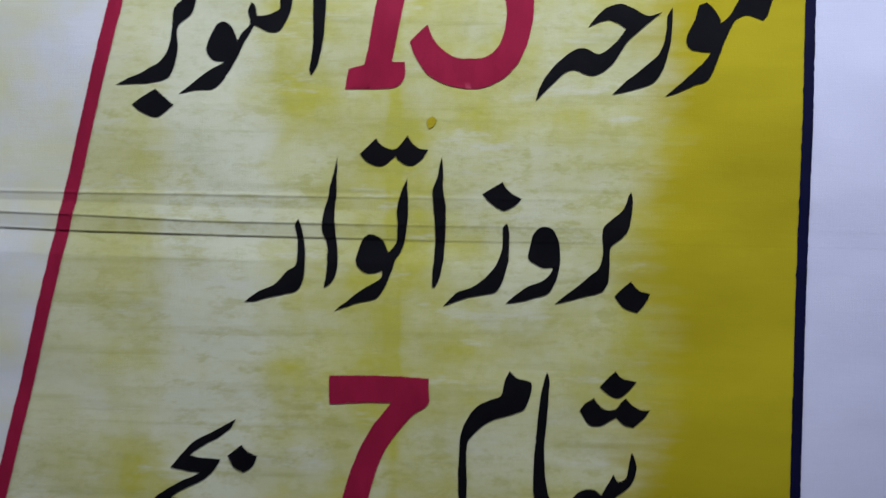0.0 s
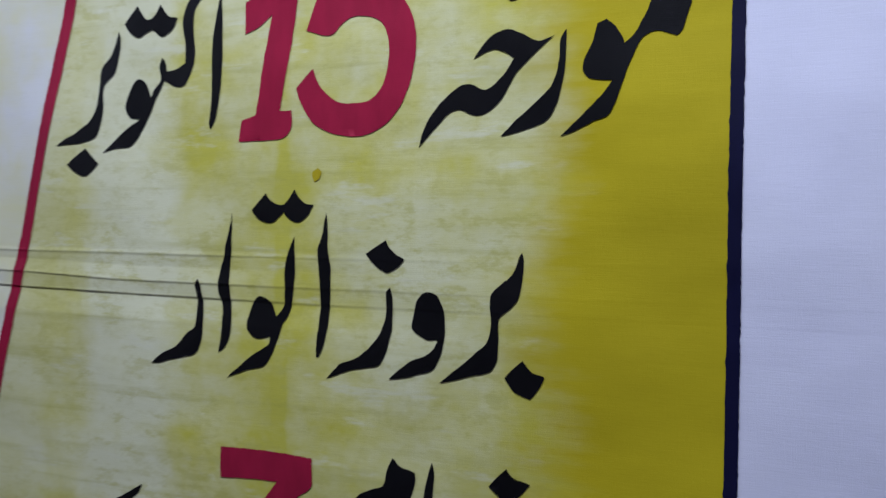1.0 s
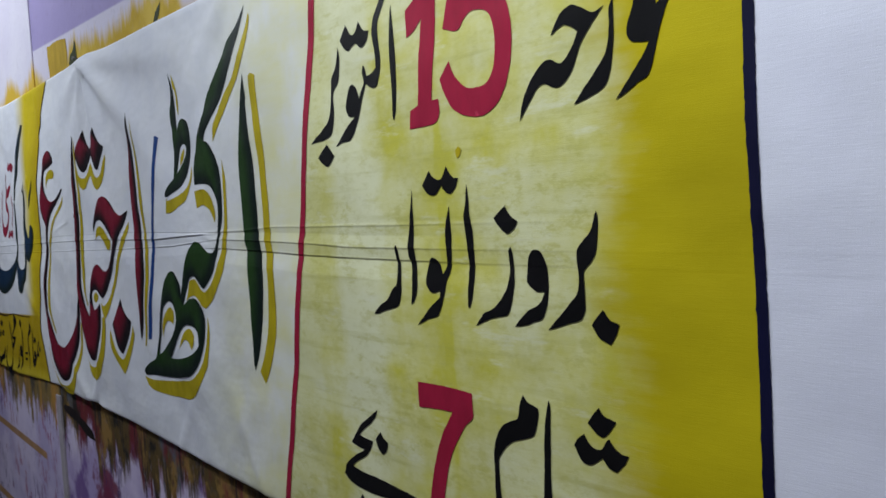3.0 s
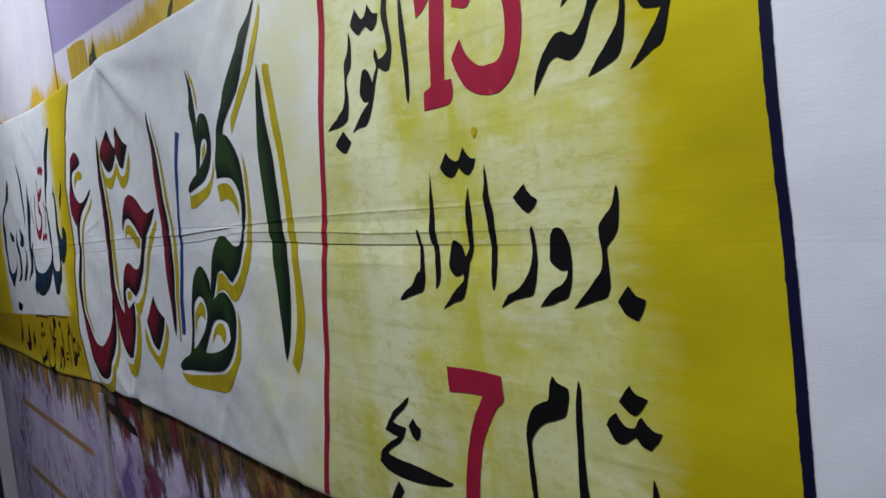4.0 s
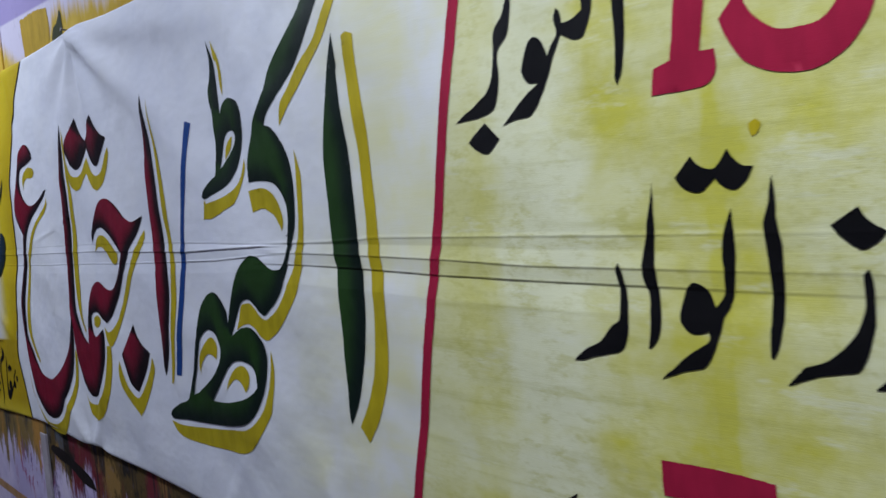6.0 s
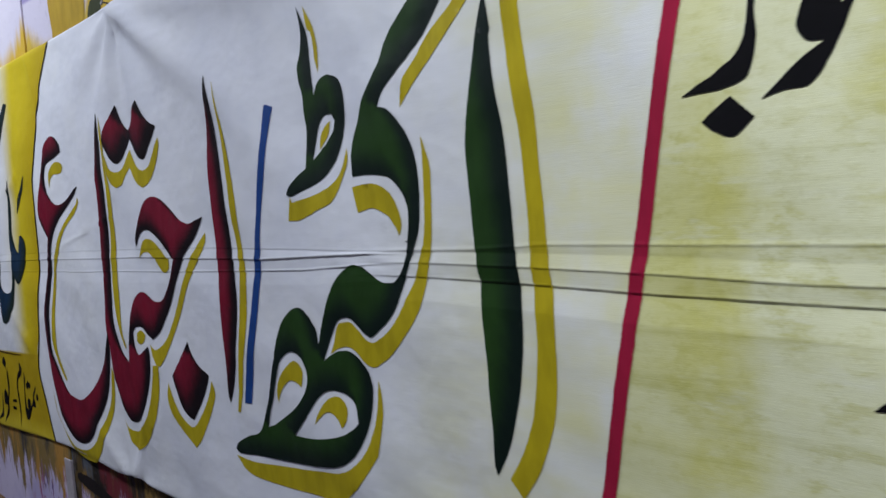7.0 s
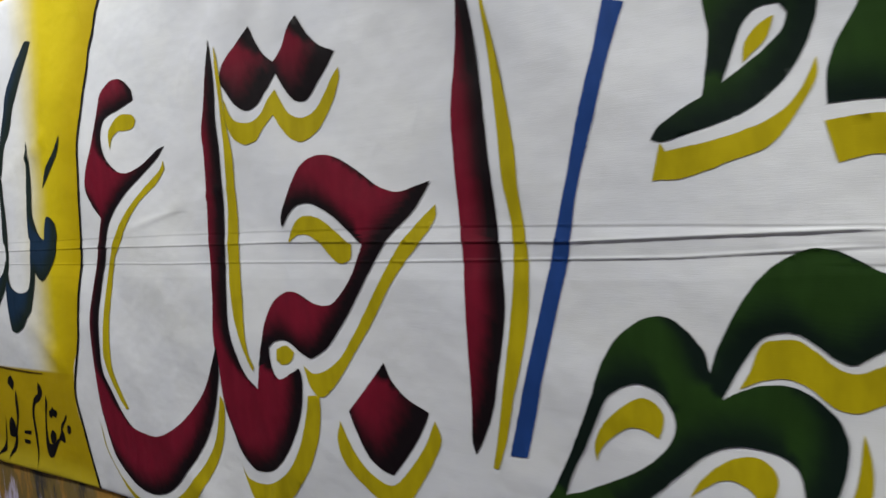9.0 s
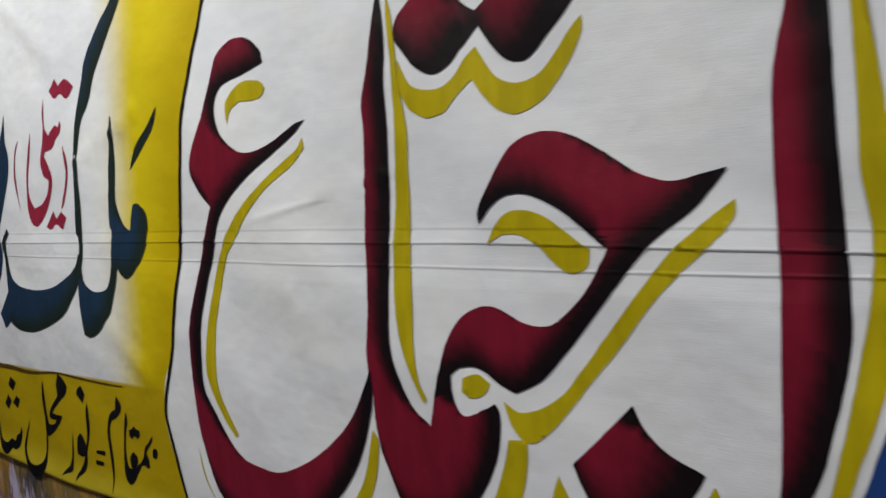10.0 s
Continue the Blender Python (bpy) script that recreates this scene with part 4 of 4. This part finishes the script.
brushed("letter", ROSE, [(-2593, 1852), (-2595, 1826), (-2596, 1796), (-2582, 1780), (-2548, 1797), (-2537, 1792), (-2527, 1804), (-2524, 1796), (-2534, 1780), (-2548, 1773), (-2570, 1755), (-2595, 1751), (-2603, 1751), (-2609, 1741), (-2595, 1726), (-2583, 1700), (-2593, 1670), (-2622, 1634), (-2660, 1608), (-2685, 1611), (-2699, 1634), (-2701, 1666), (-2693, 1714), (-2678, 1760), (-2663, 1790), (-2674, 1749), (-2690, 1698), (-2691, 1666), (-2671, 1642), (-2637, 1650), (-2608, 1670), (-2596, 1695), (-2618, 1706), (-2628, 1732), (-2613, 1767), (-2603, 1797), (-2601, 1827)], label="rose painted letter")
brushed("letter", ROSE, [(-2720, 1778), (-2741, 1747), (-2750, 1710), (-2749, 1672), (-2735, 1637), (-2746, 1656), (-2760, 1694), (-2752, 1732), (-2737, 1763)])
brushed("letter", ROSE, [(-2525, 1760), (-2513, 1732), (-2513, 1708), (-2525, 1678), (-2546, 1644), (-2554, 1641), (-2536, 1674), (-2522, 1708), (-2524, 1738)])
brushed("dot", ROSE, [(-2623, 1606), (-2591, 1636), (-2580, 1621), (-2556, 1635), (-2537, 1624), (-2558, 1601), (-2585, 1611), (-2606, 1601)])
brushed("letter", INK, [(-2370, 1276), (-2368, 1260), (-2377, 1238), (-2384, 1212), (-2385, 1187), (-2379, 1172), (-2371, 1170), (-2359, 1173), (-2344, 1181), (-2329, 1191), (-2319, 1203), (-2313, 1218), (-2297, 1231), (-2279, 1246), (-2282, 1237), (-2298, 1222), (-2309, 1210), (-2303, 1199), (-2303, 1185), (-2310, 1181), (-2319, 1185), (-2331, 1181), (-2345, 1167), (-2363, 1146), (-2376, 1139), (-2386, 1143), (-2394, 1161), (-2394, 1189), (-2389, 1218), (-2382, 1248), (-2375, 1266)])
brushed("letter", INK, [(-2357, 1203), (-2344, 1198), (-2345, 1184), (-2358, 1173), (-2370, 1172), (-2372, 1190)], lift=2)
brushed("dot", INK, [(-2366, 1242), (-2356, 1245), (-2344, 1253), (-2338, 1248), (-2326, 1248), (-2325, 1240), (-2336, 1230), (-2346, 1234), (-2358, 1226), (-2367, 1231)])
brushed("dot", INK, [(-2275, 1224), (-2267, 1222), (-2269, 1210), (-2278, 1204), (-2287, 1207), (-2283, 1220)])
brushed("letter", INK, [(-2398, 1301), (-2388, 1292), (-2383, 1284), (-2391, 1271), (-2404, 1262), (-2416, 1255), (-2428, 1250), (-2436, 1239), (-2438, 1221), (-2436, 1200), (-2434, 1171), (-2434, 1146), (-2441, 1123), (-2454, 1100), (-2444, 1122), (-2441, 1144), (-2444, 1169), (-2446, 1198), (-2449, 1223), (-2445, 1241), (-2438, 1257), (-2425, 1268), (-2411, 1273), (-2406, 1286)])
brushed("letter", INK, [(-2502, 1182), (-2464, 1186), (-2467, 1177), (-2502, 1175)])
brushed("letter", INK, [(-2507, 1162), (-2475, 1163), (-2477, 1155), (-2506, 1153)])
brushed("dot", INK, [(-2541, 1302), (-2527, 1286), (-2539, 1268), (-2565, 1281), (-2558, 1293)])
brushed("letter", INK, [(-2520, 1272), (-2518, 1252), (-2519, 1226), (-2527, 1199), (-2539, 1170), (-2543, 1151), (-2560, 1129), (-2589, 1113), (-2609, 1100), (-2597, 1114), (-2571, 1134), (-2555, 1152), (-2544, 1177), (-2534, 1205), (-2531, 1235), (-2528, 1254)])
brushed("letter", INK, [(-2560, 1206), (-2546, 1195), (-2542, 1177), (-2548, 1163), (-2562, 1159), (-2580, 1161), (-2579, 1178), (-2573, 1195)], lift=2)
brushed("letter", INK, [(-2596, 1203), (-2597, 1183), (-2600, 1159), (-2607, 1139), (-2617, 1119), (-2646, 1109), (-2670, 1100), (-2649, 1115), (-2626, 1129), (-2612, 1146), (-2603, 1174)])
brushed("letter", INK, [(-2635, 1315), (-2615, 1306), (-2602, 1293), (-2608, 1279), (-2629, 1264), (-2654, 1249), (-2671, 1237), (-2682, 1228), (-2659, 1227), (-2634, 1229), (-2644, 1218), (-2665, 1201), (-2697, 1182), (-2718, 1172), (-2723, 1177), (-2726, 1153), (-2735, 1131), (-2744, 1109), (-2772, 1083), (-2799, 1073), (-2826, 1066), (-2840, 1070), (-2845, 1090), (-2849, 1115), (-2844, 1137), (-2829, 1164), (-2803, 1199), (-2821, 1165), (-2834, 1138), (-2837, 1115), (-2828, 1097), (-2809, 1095), (-2777, 1103), (-2751, 1120), (-2738, 1139), (-2731, 1164), (-2729, 1197), (-2726, 1225), (-2724, 1253), (-2711, 1295), (-2711, 1259), (-2713, 1227), (-2710, 1200), (-2678, 1205), (-2665, 1215), (-2690, 1214), (-2701, 1216), (-2693, 1230), (-2667, 1253), (-2648, 1268), (-2647, 1291)])
brushed("dot", INK, [(-2886, 1278), (-2860, 1268), (-2880, 1248), (-2901, 1259)])
brushed("dot", INK, [(-2907, 1237), (-2889, 1226), (-2909, 1203), (-2928, 1213)])
brushed("dot", INK, [(-2864, 1239), (-2847, 1233), (-2861, 1212), (-2883, 1221)])
brushed("letter", INK, [(-2855, 1173), (-2853, 1160), (-2865, 1133), (-2897, 1113), (-2912, 1116), (-2931, 1104), (-2955, 1094), (-2976, 1101), (-2983, 1117), (-2982, 1139), (-2977, 1184), (-2974, 1154), (-2971, 1132), (-2956, 1123), (-2936, 1125), (-2911, 1138), (-2897, 1134), (-2876, 1152), (-2865, 1156)])
brushed("border_line", UMBER, [(-2983, 1301), (-2874, 1305), (-2812, 1304), (-2733, 1308), (-2648, 1317), (-2553, 1318), (-2456, 1319), (-2367, 1323), (-2367, 1321), (-2457, 1316), (-2554, 1314), (-2640, 1314), (-2734, 1303), (-2804, 1297), (-2876, 1296), (-2986, 1292)], lift=2, label="ragged umber brush line above the yellow strip")
brushed("writing_bar", TEAL, [(-2967, 1981), (-2972, 1934), (-2940, 1884), (-2929, 1820), (-2918, 1757), (-2928, 1694), (-2948, 1655), (-2945, 1710), (-2953, 1782), (-2966, 1854), (-2970, 1926)])
brushed("writing_bar", TEAL, [(-2780, 1834), (-2791, 1782), (-2782, 1743), (-2801, 1690), (-2843, 1629), (-2867, 1590), (-2857, 1551), (-2888, 1488), (-2950, 1463), (-3034, 1438), (-2958, 1479), (-2916, 1519), (-2919, 1567), (-2884, 1645), (-2861, 1707), (-2833, 1761)])
brushed("writing_bar", TEAL, [(-3210, 1874), (-3198, 1844), (-3257, 1797), (-3360, 1759), (-3429, 1709), (-3441, 1656), (-3470, 1586), (-3468, 1515), (-3431, 1471), (-3375, 1465), (-3303, 1490), (-3255, 1534), (-3291, 1482), (-3394, 1400), (-3446, 1426), (-3494, 1470), (-3505, 1533), (-3518, 1604), (-3493, 1675), (-3427, 1744), (-3346, 1784), (-3280, 1832)])
brushed("writing_bar", TEAL, [(-3314, 1654), (-3239, 1627), (-3252, 1602), (-3305, 1609), (-3327, 1628)])
brushed("writing_bar", TEAL, [(-3090, 1662), (-3012, 1632), (-3028, 1592), (-3093, 1580), (-3128, 1592), (-3090, 1625)])
brushed("writing_bar", TEAL, [(-3162, 1659), (-3167, 1601), (-3140, 1551), (-3142, 1501), (-3195, 1450), (-3294, 1428), (-3199, 1483), (-3180, 1542), (-3198, 1593)])
brushed("writing_bar", TEAL, [(-3022, 1583), (-3006, 1551), (-3016, 1502), (-3096, 1443), (-3148, 1436), (-3083, 1485), (-3039, 1526)])
brushed("writing_bar", TEAL, [(-2845, 1465), (-2796, 1427), (-2876, 1385), (-2900, 1416)])
brushed("writing_bar", INK, [(-3351, 1280), (-3358, 1227), (-3378, 1182), (-3452, 1140), (-3459, 1167), (-3397, 1216)])
brushed("writing_bar", INK, [(-3336, 1342), (-3253, 1328), (-3295, 1301), (-3358, 1306)])
brushed("writing_bar", INK, [(-3186, 1255), (-3183, 1204), (-3172, 1163), (-3208, 1130), (-3263, 1134), (-3286, 1162), (-3222, 1167), (-3213, 1211)])
brushed("writing_bar", INK, [(-3098, 1227), (-3073, 1179), (-3109, 1155), (-3120, 1184)])


def painted_line(name, material, centre, width, low, high, label, step=0.03, rough=0.0009):
    """A long hand-painted line up the banner, whose middle is centre(z)."""
    zs = [low + (high - low) * k / int((high - low) / step) for k in range(int((high - low) / step) + 1)]
    side = [(1000 * (centre(z) - width / 2), 1000 * z) for z in zs] + [(1000 * (centre(z) + width / 2), 1000 * z) for z in reversed(zs)]
    return brushed(name, material, side, lift=2, label=label, wobble=rough)


def border_curve(z):
    ys = (-2.150, -2.195, -2.222, -2.172, -2.146, -2.120, -2.088, -2.038, -1.975, -1.876)
    s = max(0.0, min(8.999, (z - 1.08) / 1.02 * 9))
    return ys[int(s)] + (ys[int(s) + 1] - ys[int(s)]) * (s - int(s))


painted_line("border_line", CRIMSON, lambda z: -0.238 + 0.245 * (z - 1.575), 0.018, 1.106, 2.081, "crimson painted line between two panels")
painted_line("border_line", NAVY, lambda z: 0.683, 0.0125, 1.106, 2.081, "navy painted border with rough edge", 0.02, 0.0016)
painted_line("border_line", INK, border_curve, 0.008, 1.112, 2.088, "thin black painted outline of the name panel")

# ---------------------------------------------------------------- pillar, nail and marks of the wall
def pillar_paint():
    n = Nodes("whitewashed_pillar_paint", 0.75)
    z = n.z
    soft, fine = n.noise(3, detail=4), n.noise(45, detail=6)
    white = n.mix(n.ramp(soft, 0.3, 0.7), (0.66, 0.62, 0.74), (0.74, 0.71, 0.79))
    spike = n.math("MULTIPLY", n.noise(16, (1, 1, 0.10), 4, 0.7, (5, 0, 0)), n.ramp(n.noise(2.6, (1, 1, 0.1), 2, 0.5, (1, 0, 0)), 0.36, 0.62, 0.3, 1.2))
    spray = n.math("ADD", n.math("SUBTRACT", z, 2.098), n.math("MULTIPLY", spike, -0.125))
    upper = n.mix(n.ramp(spray, 0.004, -0.06), white, (0.66, 0.43, 0.045))
    lower = n.mix(n.ramp(n.noise(3, (0.8, 1, 1.1), 4, 0.6, (9, 0, 4)), 0.40, 0.62), (0.66, 0.59, 0.77), (0.47, 0.41, 0.63))
    where = n.ramp(n.noise(2.6, (1, 1, 1), 3, 0.5, (4, 0, 7)), 0.42, 0.56)
    scrawl = n.math("MULTIPLY", n.ramp(n.noise(30, (1, 1, 0.45), 4, 0.7, (6, 0, 2)), 0.52, 0.57), where)
    lower = n.mix(n.math("MULTIPLY", scrawl, 0.85), lower, n.mix(n.ramp(soft, 0.45, 0.55), (0.10, 0.06, 0.20), (0.30, 0.05, 0.13)))
    run = n.noise(15, (1, 1, 0.25), 5, 0.7, (4, 0, 3))
    drip = n.math("SUBTRACT", n.math("SUBTRACT", 1.10, z), n.ramp(run, 0.25, 0.75, 0.02, 0.24))
    tone = n.noise(9, (1, 1, 0.35), 5, 0.6, (8, 0, 8))
    brown = n.mix(n.ramp(tone, 0.40, 0.48), (0.06, 0.055, 0.05), (0.22, 0.15, 0.05))
    brown = n.mix(n.ramp(tone, 0.52, 0.60), brown, (0.42, 0.22, 0.05))
    lower = n.mix(n.ramp(drip, 0.02, -0.05), lower, brown)
    color = n.mix(n.ramp(z, 1.55, 1.60), lower, upper)
    color = n.mix(n.ramp(fine, 0.55, 0.8, 0, 0.2), color, (0.3, 0.25, 0.32))
    return n.finish(color, n.math("ADD", fine, soft), 0.35, 0.004)


PILLAR = pillar_paint()
OCHRE = paint("ochre_wall_paint", (0.50, 0.33, 0.03), (0.42, 0.26, 0.03), 0.7)
ORANGE = paint("orange_wall_paint", (0.46, 0.27, 0.13), (0.42, 0.30, 0.30), 0.7)
BLACKBROWN = paint("black_brown_wall_paint", (0.014, 0.010, 0.010), (0.03, 0.02, 0.02), 0.7)
DARKMARK = paint("dark_green_wall_paint", (0.05, 0.06, 0.02), (0.03, 0.035, 0.02), 0.7)
PLASTER = plain("chipped_plaster", (0.46, 0.42, 0.45), 0.85, 0.25, 9.0, bump=0.5)
STEEL = plain("dull_steel", (0.16, 0.15, 0.14), 0.45, 0.3, 60.0, metal=0.8)
BLUEDOOR = plain("dark_blue_gloss_paint", (0.03, 0.035, 0.09), 0.35, 0.3, 4.0)
WHITETRIM = plain("white_trim_paint", (0.62, 0.60, 0.66), 0.5)

pillar = tagged(part("pillar", box(-4.40, -2.085, 0.0125, 0.0172, 0.0, 3.0, 0.001), PILLAR), "shallow whitewashed pillar face with drips and orange lines", "pillar", kind="structure")
part("edge_strip", box(-2.125, -2.078, 0.009, 0.0170, 0.0, 1.075, 0.0025), PLASTER, pillar, "chipped pale plaster corner")


def wall_stripe(x0, x1, z0, z1, wide, parent, flat):
    """A ruled line of orange paint along the wall."""
    n = 14
    mid = [(x0 + (x1 - x0) * k / n, z0 + (z1 - z0) * k / n) for k in range(n + 1)]
    side = [(1000 * x, 1000 * (z + wide / 2)) for x, z in mid] + [(1000 * x, 1000 * (z - wide / 2)) for x, z in reversed(mid)]
    return brushed("painted_stripe", ORANGE, side, label="orange painted line", parent=parent, flat=flat, wobble=0.006)


wall_stripe(-3.75, -2.34, 0.838, 0.822, 0.026, pillar, 0.0125)
wall_stripe(-3.75, -2.34, 0.498, 0.512, 0.030, pillar, 0.0125)
north = bpy.data.objects["wall_north"]
brushed("paint_patch", OCHRE, [(-1900, 2192), (-1800, 2196), (-1680, 2186), (-1672, 2128), (-1700, 2090), (-1885, 2090), (-1892, 2130)], label="ochre brush patch", parent=north, flat=0.017, wobble=0.008)
brushed("paint_streak", DARKMARK, [(-1584, 2165), (-1575, 2120), (-1590, 2090), (-1660, 2090), (-1648, 2125), (-1610, 2140)], label="dark green brush streak", parent=north, flat=0.017, lift=2, wobble=0.006)
brushed("paint_streak", DARKMARK, [(-872, 2128), (-882, 2110), (-912, 2080), (-928, 2080), (-912, 2108)], label="dark green brush streak", parent=north, flat=0.017, lift=2, wobble=0.004)

brushed("paint_streak", BLACKBROWN, [(-2050, 1050), (-1960, 1052), (-1850, 1036), (-1730, 1012), (-1700, 985), (-1800, 990), (-1900, 1014), (-2000, 1022), (-2055, 1034)], label="black brown brush stroke", parent=north, flat=0.017, lift=2, wobble=0.006)
brushed("paint_streak", BLACKBROWN, [(-1160, 905), (-1130, 890), (-1090, 830), (-1070, 780), (-1100, 770), (-1130, 820), (-1165, 870)], label="black brown brush stroke", parent=north, flat=0.017, lift=2, wobble=0.006)


def nail(x, z):
    """A bent nail whose head pins the cloth."""
    base = new("nail")
    base.location = (x, -relief(x, z) - 0.001, z)
    bm = bmesh.new()
    bmesh.ops.create_cone(bm, cap_ends=True, segments=12, radius1=0.0055, radius2=0.0045, depth=0.002, matrix=Matrix.Translation((0, -0.012, 0.001)) @ Matrix.Rotation(radians(78), 4, "X"))
    part("nail_head", bm, STEEL, base)
    bm = bmesh.new()
    bmesh.ops.create_cone(bm, cap_ends=True, segments=8, radius1=0.0018, radius2=0.0016, depth=0.03, matrix=Matrix.Translation((0, 0.002, 0)) @ Matrix.Rotation(radians(84), 4, "X"))
    part("nail_shank", bm, STEEL, base)
    return tagged(base, "small dull steel nail pinning the banner's edge", "nail", group="nails of the banner")


for x, z in ((-1.485, 2.096), (0.05, 2.074), (-3.1, 2.104)):
    nail(x, z)

door = new("door_1")
tagged(door, "dark blue painted door in a white frame", "door", kind="structure")
part("door_leaf", box(-4.398, -4.380, -1.00, -0.06, 0.02, 1.95, 0.004), BLUEDOOR, door)
part("door_frame", box(-4.398, -4.360, -0.058, 0.010, 0.0, 2.02, 0.004), WHITETRIM, door, "white painted frame post")
part("door_frame", box(-4.398, -4.360, -1.06, -1.003, 0.0, 2.02, 0.004), WHITETRIM, door, "white painted frame post")
part("door_frame", box(-4.398, -4.360, -1.00, -0.06, 1.955, 2.02, 0.004), WHITETRIM, door, "white painted frame head")
